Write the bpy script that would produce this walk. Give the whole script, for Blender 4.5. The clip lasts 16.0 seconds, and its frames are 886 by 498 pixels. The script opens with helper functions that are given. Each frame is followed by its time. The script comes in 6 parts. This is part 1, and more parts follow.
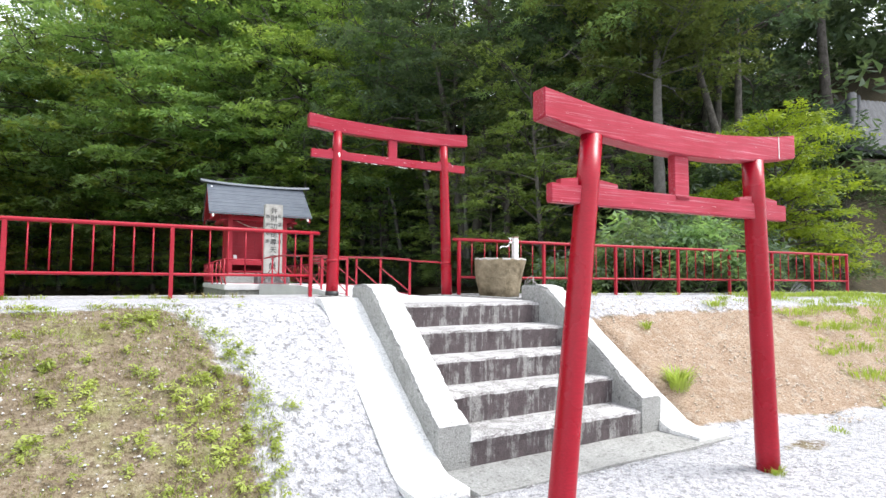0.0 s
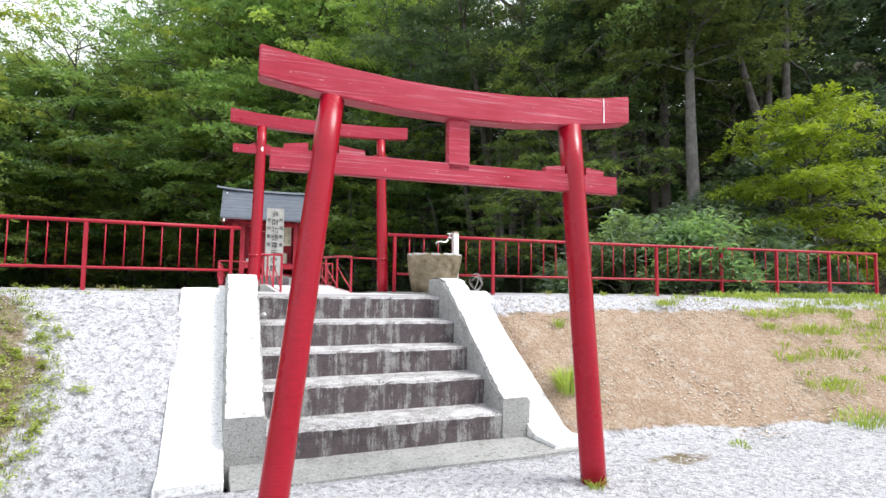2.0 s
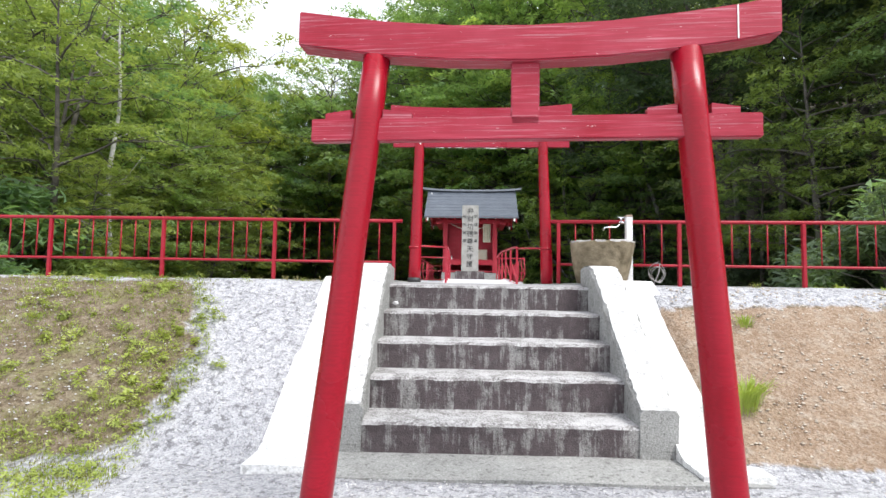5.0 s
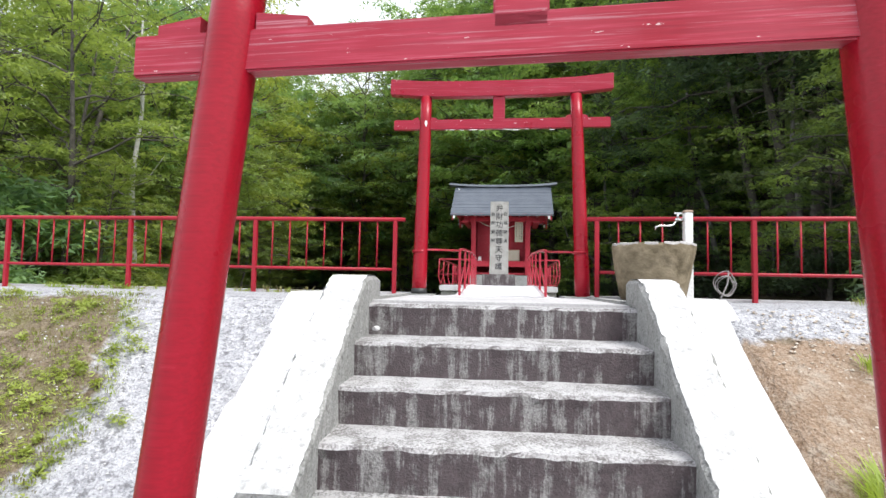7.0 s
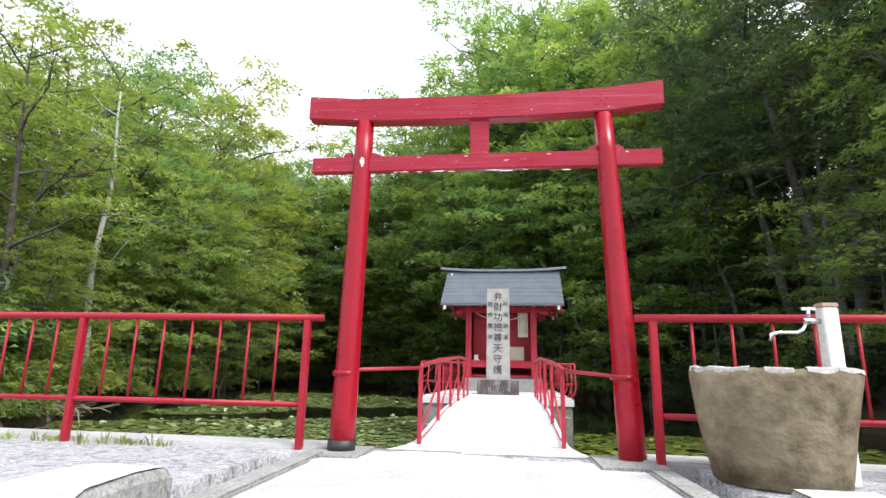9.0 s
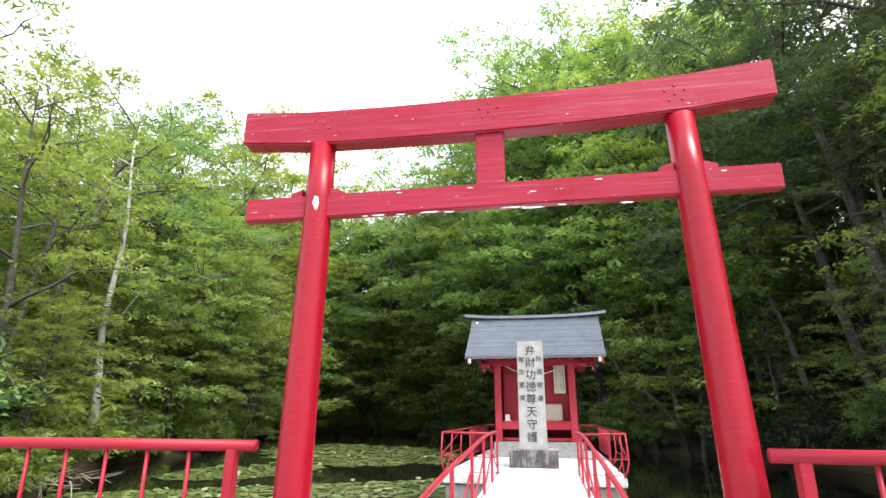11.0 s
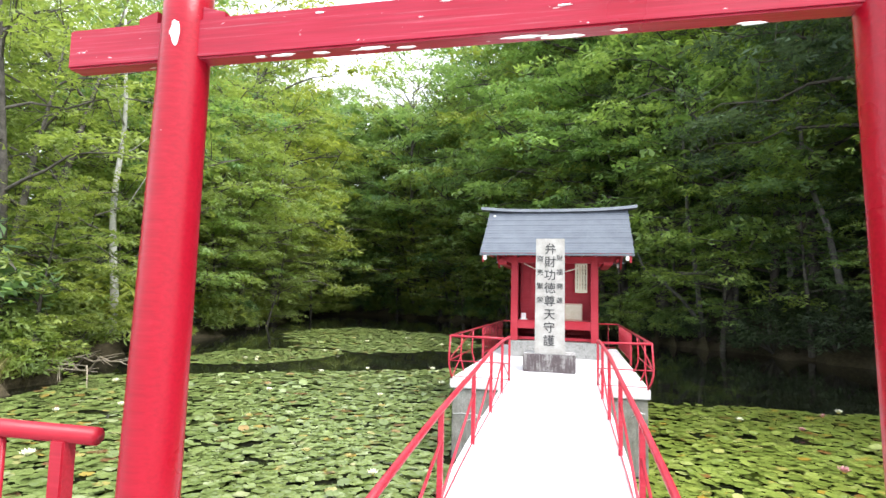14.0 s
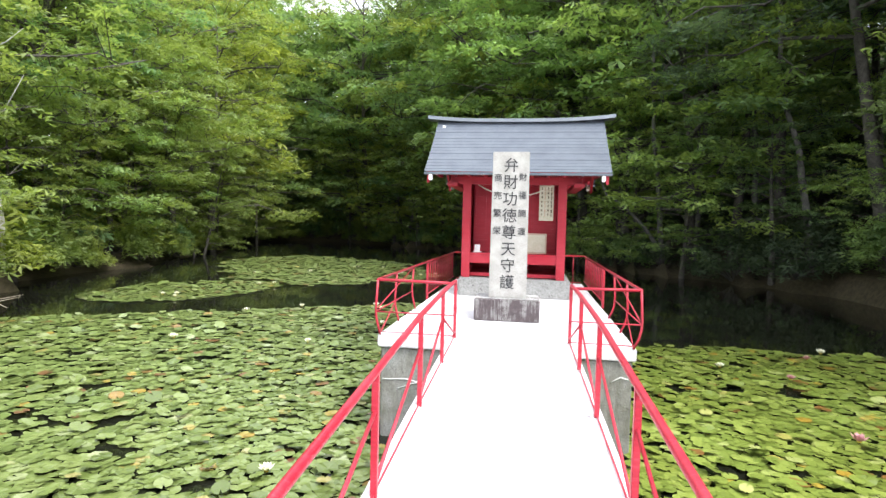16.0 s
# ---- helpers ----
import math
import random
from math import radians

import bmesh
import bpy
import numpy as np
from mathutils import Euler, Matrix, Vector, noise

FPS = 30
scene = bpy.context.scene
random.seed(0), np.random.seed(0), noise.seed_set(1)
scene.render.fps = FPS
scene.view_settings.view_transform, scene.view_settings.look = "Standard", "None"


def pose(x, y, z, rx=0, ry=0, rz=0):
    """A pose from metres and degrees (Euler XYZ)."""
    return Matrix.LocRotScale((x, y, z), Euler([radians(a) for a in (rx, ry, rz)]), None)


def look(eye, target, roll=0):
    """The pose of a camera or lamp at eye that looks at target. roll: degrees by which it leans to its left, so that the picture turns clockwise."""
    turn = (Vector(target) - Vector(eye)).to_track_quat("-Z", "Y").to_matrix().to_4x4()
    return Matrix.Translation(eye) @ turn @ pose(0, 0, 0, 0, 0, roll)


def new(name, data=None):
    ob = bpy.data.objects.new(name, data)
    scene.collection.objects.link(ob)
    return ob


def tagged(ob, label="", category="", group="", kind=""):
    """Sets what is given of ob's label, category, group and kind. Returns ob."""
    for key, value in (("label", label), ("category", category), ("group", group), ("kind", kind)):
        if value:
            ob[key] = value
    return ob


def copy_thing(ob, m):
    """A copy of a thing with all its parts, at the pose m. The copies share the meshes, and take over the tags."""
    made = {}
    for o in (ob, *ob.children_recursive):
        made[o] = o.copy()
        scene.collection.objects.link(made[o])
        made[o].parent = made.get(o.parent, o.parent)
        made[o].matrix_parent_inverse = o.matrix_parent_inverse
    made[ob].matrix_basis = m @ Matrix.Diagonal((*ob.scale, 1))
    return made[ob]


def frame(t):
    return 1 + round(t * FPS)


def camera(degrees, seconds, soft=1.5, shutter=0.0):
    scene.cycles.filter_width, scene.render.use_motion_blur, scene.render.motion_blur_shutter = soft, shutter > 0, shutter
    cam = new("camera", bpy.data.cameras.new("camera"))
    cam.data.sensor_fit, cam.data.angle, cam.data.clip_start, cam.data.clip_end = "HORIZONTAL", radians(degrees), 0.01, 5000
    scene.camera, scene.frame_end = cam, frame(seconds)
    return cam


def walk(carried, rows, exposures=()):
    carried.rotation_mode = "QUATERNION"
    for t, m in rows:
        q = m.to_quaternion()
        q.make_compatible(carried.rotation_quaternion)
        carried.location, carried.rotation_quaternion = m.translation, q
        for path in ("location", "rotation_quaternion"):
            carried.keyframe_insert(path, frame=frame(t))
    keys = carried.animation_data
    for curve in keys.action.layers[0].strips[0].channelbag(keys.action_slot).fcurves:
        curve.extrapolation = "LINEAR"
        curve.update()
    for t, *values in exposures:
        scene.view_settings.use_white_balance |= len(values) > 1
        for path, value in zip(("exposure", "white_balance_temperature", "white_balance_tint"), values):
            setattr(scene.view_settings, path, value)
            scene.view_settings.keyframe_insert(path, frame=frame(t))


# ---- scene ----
cam = camera(78.2, 16.0)
PATH = [
    (0, (-3.447, -3.765, 1.514), (-2.446, -2.037, 1.63), 0.4),
    (0.5, (-2.885, -3.96, 1.465), (-1.979, -2.182, 1.588), 0.5),
    (1, (-2.311, -4.174, 1.382), (-1.477, -2.361, 1.515), 0.5),
    (1.5, (-1.816, -4.334, 1.336), (-1.019, -2.505, 1.478), 0.6),
    (2, (-1.381, -4.405, 1.326), (-0.621, -2.561, 1.478), 0.7),
    (2.5, (-0.943, -4.435, 1.301), (-0.317, -2.542, 1.458), 0.7),
    (3, (-0.621, -4.345, 1.325), (-0.161, -2.405, 1.481), 0.8),
    (3.5, (-0.412, -4.29, 1.294), (-0.124, -2.318, 1.465), 0.9),
    (4, (-0.303, -4.259, 1.313), (-0.134, -2.274, 1.488), 1.1),
    (4.5, (-0.352, -4.156, 1.18), (-0.277, -2.165, 1.348), 1.0),
    (4.7, (-0.347, -4.136, 1.196), (-0.325, -2.141, 1.34), 1.0),
    (6.8, (-0.047, -2.844, 1.425), (-0.237, -0.857, 1.549), 0.9),
    (7, (-0.029, -2.657, 1.411), (-0.218, -0.67, 1.538), 1.1),
    (7.5, (0.068, -2.031, 1.485), (-0.124, -0.046, 1.627), 1.2),
    (8, (0.155, -1.335, 1.556), (-0.039, 0.647, 1.739), 1.1),
    (8.5, (0.156, -0.664, 1.689), (-0.04, 1.309, 1.957), 1.2),
    (9, (0.156, -0.02, 1.802), (-0.056, 1.919, 2.246), 1.2),
    (9.5, (0.165, 0.446, 1.997), (-0.066, 2.357, 2.541), 1.3),
    (11.8, (0.178, 1.607, 2.65), (-0.197, 3.486, 3.224), 1.0),
    (12, (0.192, 1.676, 2.74), (-0.192, 3.558, 3.297), 1.4),
    (12.5, (0.168, 1.759, 2.637), (-0.21, 3.654, 3.153), 1.1),
    (13, (0.173, 1.853, 2.482), (-0.216, 3.799, 2.735), 1.3),
    (13.5, (0.203, 1.942, 2.621), (-0.191, 3.892, 2.823), 1.1),
    (14, (0.183, 2.402, 2.595), (-0.223, 4.352, 2.769), 1.4),
    (14.5, (0.291, 2.914, 2.712), (-0.081, 4.874, 2.856), 1.3),
    (15, (0.245, 3.468, 2.702), (-0.076, 5.438, 2.828), 1.3),
    (15.5, (0.177, 4.049, 2.684), (-0.114, 6.027, 2.753), 1.4),
    (16, (0.122, 4.543, 2.675), (-0.127, 6.525, 2.577), 1.4),
]
walk(cam, [(t, look(eye, target, roll)) for t, eye, target, roll in PATH],
     [(0.0, 0.9), (1.5, 0.76), (3.0, 0.6), (8.0, 0.56), (9.5, 0.84), (12.0, 1.12), (13.0, 1.2), (14.5, 1.4), (16.0, 1.36)])

# ---- world, sun, exposure ----
world = bpy.data.worlds.new("world")
scene.world = world
world.use_nodes = True
wn = world.node_tree
wn.nodes.clear()
w_out = wn.nodes.new("ShaderNodeOutputWorld")
w_bg = wn.nodes.new("ShaderNodeBackground")
w_sky = wn.nodes.new("ShaderNodeTexSky")
w_sky.sky_type = "NISHITA"
w_sky.sun_disc = False
w_sky.sun_elevation = radians(54)
w_sky.sun_rotation = radians(125)
w_mix = wn.nodes.new("ShaderNodeMix")
w_mix.data_type = "RGBA"
w_mix.inputs[0].default_value = 0.86
w_mix.inputs[7].default_value = (8.4, 8.75, 9.5, 1)
wn.links.new(w_sky.outputs[0], w_mix.inputs[6])
wn.links.new(w_mix.outputs[2], w_bg.inputs[0])
wn.links.new(w_bg.outputs[0], w_out.inputs[0])
w_bg.inputs[1].default_value = 0.13
sun = new("sun", bpy.data.lights.new("sun", "SUN"))
sun.data.energy = 2.8
sun.data.angle = radians(25)
sun.data.color = (1.0, 0.98, 0.95)
sun.matrix_world = look((20, -14, 34), (0, 0, 0))

# ---- materials ----


def material(name):
    m = bpy.data.materials.new(name)
    m.use_nodes = True
    t = m.node_tree
    return m, t, t.nodes["Principled BSDF"], t.nodes["Material Output"]


def coords(t, scale=(1, 1, 1)):
    c = t.nodes.new("ShaderNodeTexCoord")
    mp = t.nodes.new("ShaderNodeMapping")
    mp.inputs["Scale"].default_value = scale
    t.links.new(c.outputs["Object"], mp.inputs[0])
    return mp.outputs[0]


def noise_node(t, vec, scale, detail=4.0, rough=0.55):
    n = t.nodes.new("ShaderNodeTexNoise")
    n.inputs["Scale"].default_value = scale
    n.inputs["Detail"].default_value = detail
    n.inputs["Roughness"].default_value = rough
    if vec is not None:
        t.links.new(vec, n.inputs["Vector"])
    return n.outputs[0]


def noise_vec(t, vec, scale):
    n = t.nodes.new("ShaderNodeTexNoise")
    n.inputs["Scale"].default_value = scale
    t.links.new(vec, n.inputs["Vector"])
    return n.outputs["Color"]


def ramp(t, fac, stops):
    r = t.nodes.new("ShaderNodeValToRGB")
    while len(r.color_ramp.elements) < len(stops):
        r.color_ramp.elements.new(0.5)
    for e, (p, c) in zip(r.color_ramp.elements, stops):
        e.position = p
        e.color = (*c, 1) if len(c) == 3 else c
    t.links.new(fac, r.inputs[0])
    return r.outputs[0]


def mixc(t, fac, a, b, mode="MIX"):
    n = t.nodes.new("ShaderNodeMix")
    n.data_type = "RGBA"
    n.blend_type = mode
    for i, v in ((0, fac), (6, a), (7, b)):
        if isinstance(v, (int, float)):
            n.inputs[i].default_value = v
        elif isinstance(v, tuple):
            n.inputs[i].default_value = (*v, 1)
        else:
            t.links.new(v, n.inputs[i])
    return n.outputs[2]


def bump(t, bsdf, height, strength=0.4, dist=0.01):
    b = t.nodes.new("ShaderNodeBump")
    b.inputs["Strength"].default_value = strength
    b.inputs["Distance"].default_value = dist
    t.links.new(height, b.inputs["Height"])
    t.links.new(b.outputs[0], bsdf.inputs["Normal"])


def mottled(name, c1, c2, scale=6.0, rough=0.7, bump_s=0.3, fine=60.0, metal=0.0, bump_d=0.006, spec=0.5):
    """Two colours at a large scale, broken by a fine grain, with a fine relief."""
    m, t, b, o = material(name)
    v = coords(t)
    big = noise_node(t, v, scale, 5)
    small = noise_node(t, v, fine, 3)
    col = ramp(t, big, [(0.35, c1), (0.65, c2)])
    col = mixc(t, 0.35, col, ramp(t, small, [(0.3, tuple(x * 0.6 for x in c1)), (0.7, tuple(min(1, x * 1.25) for x in c2))]))
    t.links.new(col, b.inputs["Base Color"])
    b.inputs["Roughness"].default_value = rough
    b.inputs["Metallic"].default_value = metal
    b.inputs["Specular IOR Level"].default_value = spec
    bump(t, b, small, bump_s, bump_d)
    return m


def red_paint(name, chips=0.64, rough=0.38, base=(0.56, 0.012, 0.03), pale=(0.62, 0.045, 0.075), worn=0.0):
    """Oil paint on wood or steel: slightly faded patches, grain along the thing, small white chips."""
    m, t, b, o = material(name)
    v = coords(t)
    big = noise_node(t, v, 2.2, 4)
    grain = noise_node(t, coords(t, (1.2, 30, 30)), 3.0, 4)
    chip = noise_node(t, coords(t, (2.5, 9, 9)), 5.0, 6, 0.7)
    col = ramp(t, big, [(0.3, base), (0.7, pale)])
    col = mixc(t, 0.42, col, ramp(t, grain, [(0.32, tuple(x * 0.6 for x in base)), (0.55, base), (0.68, pale), (0.85, tuple(min(1, x * 1.15 + 0.05) for x in pale))]))
    if worn:
        bare = noise_node(t, coords(t, (0.7, 34, 34)), 2.0, 7, 0.7)
        col = mixc(t, ramp(t, bare, [(0.54, (0, 0, 0)), (0.66, (worn,) * 3)]), col, (0.60, 0.36, 0.40))
        col = mixc(t, ramp(t, bare, [(0.30, (0.5, 0.5, 0.5)), (0.38, (0, 0, 0))]), col, (0.20, 0.012, 0.03))
    mask = ramp(t, chip, [(chips, (0, 0, 0)), (chips + 0.02, (1, 1, 1))])
    col = mixc(t, mask, col, (0.72, 0.6, 0.58))
    t.links.new(col, b.inputs["Base Color"])
    t.links.new(ramp(t, big, [(0.3, (rough - 0.08,) * 3), (0.7, (rough + 0.14,) * 3)]), b.inputs["Roughness"])
    b.inputs["Specular IOR Level"].default_value = 0.32
    bump(t, b, grain, 0.25, 0.004)
    return m


def concrete(name, light, dark, stain, amount=0.5, streak=(7, 7, 0.7), rough=0.85, soft=0.06, worn=0.0):
    """Cast concrete with runs of dark algae down its faces and a coarse grain."""
    m, t, b, o = material(name)
    v = coords(t)
    big = noise_node(t, v, 3.0, 6, 0.6)
    fine = noise_node(t, v, 70, 4)
    runs = mixc(t, 0.45, noise_node(t, coords(t, streak), 1.5, 8, 0.78), noise_node(t, v, 6.0, 8, 0.78))
    col = ramp(t, big, [(0.3, dark), (0.68, light)])
    col = mixc(t, 0.45, col, ramp(t, fine, [(0.34, tuple(x * 0.35 for x in dark)), (0.64, light)]))
    spots = noise_node(t, v, 24, 5, 0.7)
    col = mixc(t, ramp(t, spots, [(0.34, (0.8, 0.8, 0.8)), (0.44, (0, 0, 0))]), col, tuple(x * 0.45 for x in dark))
    col = mixc(t, ramp(t, spots, [(0.60, (0, 0, 0)), (0.68, (0.55, 0.55, 0.55))]), col, tuple(min(0.8, x * 1.35) for x in light))
    g = t.nodes.new("ShaderNodeNewGeometry")
    sep = t.nodes.new("ShaderNodeSeparateXYZ")
    t.links.new(g.outputs["True Normal"], sep.inputs[0])
    side = ramp(t, sep.outputs[2], [(0.3, (1, 1, 1)), (0.75, (0.12, 0.12, 0.12))])
    mask = ramp(t, runs, [(0.64 - amount * 0.3, (0, 0, 0)), (0.64 + soft - amount * 0.28, (0.92, 0.92, 0.92))])
    mask = mixc(t, 1.0, mask, side, "MULTIPLY")
    col = mixc(t, mask, col, mixc(t, noise_node(t, v, 16, 6, 0.7), tuple(x * 0.45 for x in stain), tuple(x * 3.0 for x in stain)))
    if worn:
        # trodden tops: pale scuffs with a coarse edge
        up = ramp(t, sep.outputs[2], [(0.35, (0, 0, 0)), (0.7, (1, 1, 1))])
        scuff = ramp(t, mixc(t, 0.4, noise_node(t, v, 5.5, 7, 0.75), fine), [(0.44, (0, 0, 0)), (0.54, (worn,) * 3)])
        col = mixc(t, mixc(t, 1.0, up, scuff, "MULTIPLY"), col, (0.82, 0.815, 0.83))
    t.links.new(col, b.inputs["Base Color"])
    b.inputs["Roughness"].default_value = rough
    b.inputs["Specular IOR Level"].default_value = 0.3
    bump(t, b, mixc(t, 0.6, big, fine), 0.7, 0.018)
    return m


def leaf_material(name, dark, mid, bright, trans=0.35, vary=0.7):
    m, t, b, o = material(name)
    g = t.nodes.new("ShaderNodeNewGeometry")
    oi = t.nodes.new("ShaderNodeObjectInfo")
    big = noise_node(t, coords(t), 0.38, 2)
    clump = noise_node(t, coords(t), 1.3, 2)
    col = ramp(t, g.outputs["Random Per Island"], [(0.0, dark), (0.55, mid), (1.0, bright)])
    # Random tone, with sunlit tiers and dark gaps of foliage painted in
    col = mixc(t, 0.4, col, ramp(t, big, [(0.36, dark), (0.64, bright)]))
    col = mixc(t, 0.4, col, ramp(t, clump, [(0.38, dark), (0.62, bright)]))
    tint = ramp(t, oi.outputs["Random"], [(0.0, (0.66, 0.78, 0.84)), (0.5, (1, 1, 1)), (1.0, (1.32, 1.16, 0.8))])
    col = mixc(t, vary, col, mixc(t, 1.0, col, tint, "MULTIPLY"))
    t.links.new(col, b.inputs["Base Color"])
    b.inputs["Roughness"].default_value = 0.55
    b.inputs["Specular IOR Level"].default_value = 0.35
    tr = t.nodes.new("ShaderNodeBsdfTranslucent")
    t.links.new(mixc(t, 1.0, col, (1.3, 1.28, 0.7), "MULTIPLY"), tr.inputs[0])
    mx = t.nodes.new("ShaderNodeMixShader")
    mx.inputs[0].default_value = trans
    t.links.new(b.outputs[0], mx.inputs[1])
    t.links.new(tr.outputs[0], mx.inputs[2])
    t.links.new(mx.outputs[0], o.inputs[0])
    return m


M_TORII_A = red_paint("faded_red_paint", 0.67, 0.45, (0.30, 0.006, 0.020), (0.46, 0.062, 0.100), 0.42)
M_TORII_B = red_paint("bright_red_paint", 0.67, 0.33, (0.29, 0.004, 0.019), (0.35, 0.022, 0.052), 0.15)
M_POST = red_paint("glossy_red_paint", 0.73, 0.26, (0.285, 0.003, 0.013), (0.33, 0.008, 0.024))
M_RAIL = red_paint("rail_red_paint", 0.72, 0.4, (0.31, 0.006, 0.018), (0.37, 0.022, 0.040))
M_BRIDGE_RAIL = red_paint("bridge_rail_red_paint", 0.7, 0.4, (0.40, 0.016, 0.034), (0.44, 0.055, 0.080))
M_SHRINE = red_paint("shrine_red_paint", 0.70, 0.5, (0.37, 0.010, 0.024), (0.42, 0.045, 0.065))
M_STEP = concrete("step_concrete", (0.36, 0.352, 0.34), (0.20, 0.192, 0.185), (0.040, 0.030, 0.032), 0.665, (7, 7, 0.45), soft=0.05, worn=0.36)
M_GREY = concrete("grey_concrete", (0.40, 0.40, 0.385), (0.23, 0.23, 0.218), (0.10, 0.10, 0.09), 0.4, (4, 4, 1.2), soft=0.12)
M_PIER = concrete("stained_pier_concrete", (0.40, 0.395, 0.375), (0.24, 0.235, 0.22), (0.085, 0.082, 0.066), 0.62, (3, 3, 0.5), soft=0.14)
M_WHITE = concrete("whitewashed_concrete", (0.86, 0.86, 0.85), (0.74, 0.74, 0.72), (0.45, 0.45, 0.42), 0.12)
M_LIME = mottled("worn_limewash", (0.36, 0.36, 0.35), (0.70, 0.70, 0.69), 13.0, 0.9, 0.9, 38, bump_d=0.012, spec=0.2)
M_DECK = mottled("pale_deck_concrete", (0.55, 0.535, 0.55), (0.68, 0.665, 0.68), 1.6, 0.8, 0.25, 45, spec=0.3)
M_LANDING = mottled("landing_concrete", (0.38, 0.37, 0.372), (0.51, 0.50, 0.50), 2.2, 0.85, 0.4, 50, spec=0.3)
M_STONE = mottled("pale_granite", (0.285, 0.277, 0.255), (0.42, 0.41, 0.385), 7, 0.75, 0.2, 130, bump_d=0.003)
M_BASIN = mottled("brown_stone", (0.105, 0.082, 0.048), (0.27, 0.222, 0.150), 4.5, 0.85, 0.7, 11, bump_d=0.035, spec=0.2)
M_CRUST = mottled("pale_crust", (0.34, 0.32, 0.30), (0.52, 0.50, 0.48), 14, 0.9, 0.6, 60)
M_INK = mottled("black_ink", (0.02, 0.02, 0.022), (0.035, 0.035, 0.04), 20, 0.6, 0.05)
M_SLATE = mottled("slate_roof", (0.062, 0.073, 0.095), (0.10, 0.116, 0.14), 3.0, 0.36, 0.15, 50)
M_RIDGE = mottled("grey_metal_cap", (0.095, 0.11, 0.13), (0.15, 0.165, 0.19), 4.0, 0.38, 0.1, 50, 0.3)
M_BLACK = mottled("black_rubber", (0.015, 0.015, 0.016), (0.03, 0.03, 0.03), 9, 0.5, 0.2)
M_CHALK = mottled("white_paint", (0.72, 0.72, 0.70), (0.82, 0.82, 0.80), 7, 0.5, 0.1)
M_PAPER = mottled("old_paper", (0.42, 0.385, 0.28), (0.52, 0.49, 0.385), 9, 0.8, 0.05)
M_WOOD = mottled("bare_wood", (0.34, 0.24, 0.17), (0.45, 0.33, 0.25), 6, 0.7, 0.2)
M_CHROME = mottled("dull_chrome", (0.62, 0.62, 0.62), (0.75, 0.75, 0.75), 9, 0.25, 0.05, metal=1.0)
M_ROPE = mottled("pale_rope", (0.50, 0.47, 0.40), (0.66, 0.63, 0.56), 30, 0.8, 0.3)
M_CORD = mottled("grey_cord", (0.22, 0.20, 0.19), (0.36, 0.34, 0.33), 30, 0.8, 0.3)
M_BARK = mottled("bark", (0.052, 0.046, 0.040), (0.14, 0.128, 0.112), 5, 0.9, 0.8, 22, bump_d=0.03, spec=0.2)
M_PALE_BARK = mottled("pale_bark", (0.36, 0.35, 0.33), (0.56, 0.55, 0.52), 5, 0.85, 0.5, 30, bump_d=0.01, spec=0.2)
M_GREY_BARK = mottled("grey_bark", (0.10, 0.093, 0.084), (0.20, 0.19, 0.175), 5, 0.9, 0.7, 24, bump_d=0.02, spec=0.2)
M_DEAD = mottled("dead_wood", (0.22, 0.18, 0.13), (0.36, 0.31, 0.25), 6, 0.9, 0.4, 30)
M_TILE = mottled("grey_roof_tile", (0.032, 0.035, 0.042), (0.07, 0.074, 0.085), 4, 0.65, 0.2, spec=0.25)
M_PLASTER = mottled("pale_plaster", (0.60, 0.58, 0.53), (0.70, 0.68, 0.63), 3, 0.85, 0.1)
M_DARKWOOD = mottled("dark_timber", (0.05, 0.035, 0.025), (0.09, 0.065, 0.045), 4, 0.7, 0.2)
M_LEAF_BRIGHT = leaf_material("bright_foliage", (0.104, 0.156, 0.044), (0.208, 0.288, 0.083), (0.365, 0.446, 0.148), 0.55)
M_LEAF_MID = leaf_material("green_foliage", (0.092, 0.165, 0.078), (0.192, 0.312, 0.132), (0.330, 0.470, 0.215), 0.55)
M_LEAF_FRESH = leaf_material("fresh_foliage", (0.115, 0.200, 0.070), (0.235, 0.365, 0.120), (0.400, 0.540, 0.200), 0.55)
# Deep green leaves; colour also holds some slope shade and bluish haze
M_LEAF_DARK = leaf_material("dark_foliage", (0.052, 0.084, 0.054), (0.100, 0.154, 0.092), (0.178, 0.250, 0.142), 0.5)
# Undergrowth leaves: the bank's shade is put into the colour itself
M_LEAF_SHADE = leaf_material("shade_darkened_foliage", (0.034, 0.056, 0.036), (0.066, 0.104, 0.060), (0.120, 0.172, 0.098), 0.4)
M_LEAF_MAPLE = leaf_material("maple_foliage", (0.110, 0.175, 0.016), (0.200, 0.280, 0.024), (0.310, 0.380, 0.042), 0.45, 0.2)
M_LEAF_CONIFER = leaf_material("conifer_foliage", (0.085, 0.125, 0.042), (0.150, 0.200, 0.062), (0.245, 0.295, 0.095), 0.45, 0.2)
M_GRASS = leaf_material("grass_blades", (0.170, 0.240, 0.036), (0.270, 0.370, 0.060), (0.420, 0.500, 0.130), 0.4, 0.2)
M_WEED = leaf_material("weed_leaves", (0.170, 0.215, 0.040), (0.310, 0.385, 0.075), (0.500, 0.560, 0.160), 0.4, 0.2)
M_DRY = leaf_material("dry_grass", (0.16, 0.14, 0.05), (0.22, 0.21, 0.08), (0.30, 0.27, 0.13), 0.3, 0.2)
M_PETAL = mottled("lily_petal", (0.80, 0.78, 0.52), (0.86, 0.85, 0.70), 20, 0.6, 0.05)
M_PINK = mottled("pink_petal", (0.50, 0.22, 0.24), (0.60, 0.32, 0.34), 20, 0.6, 0.05)
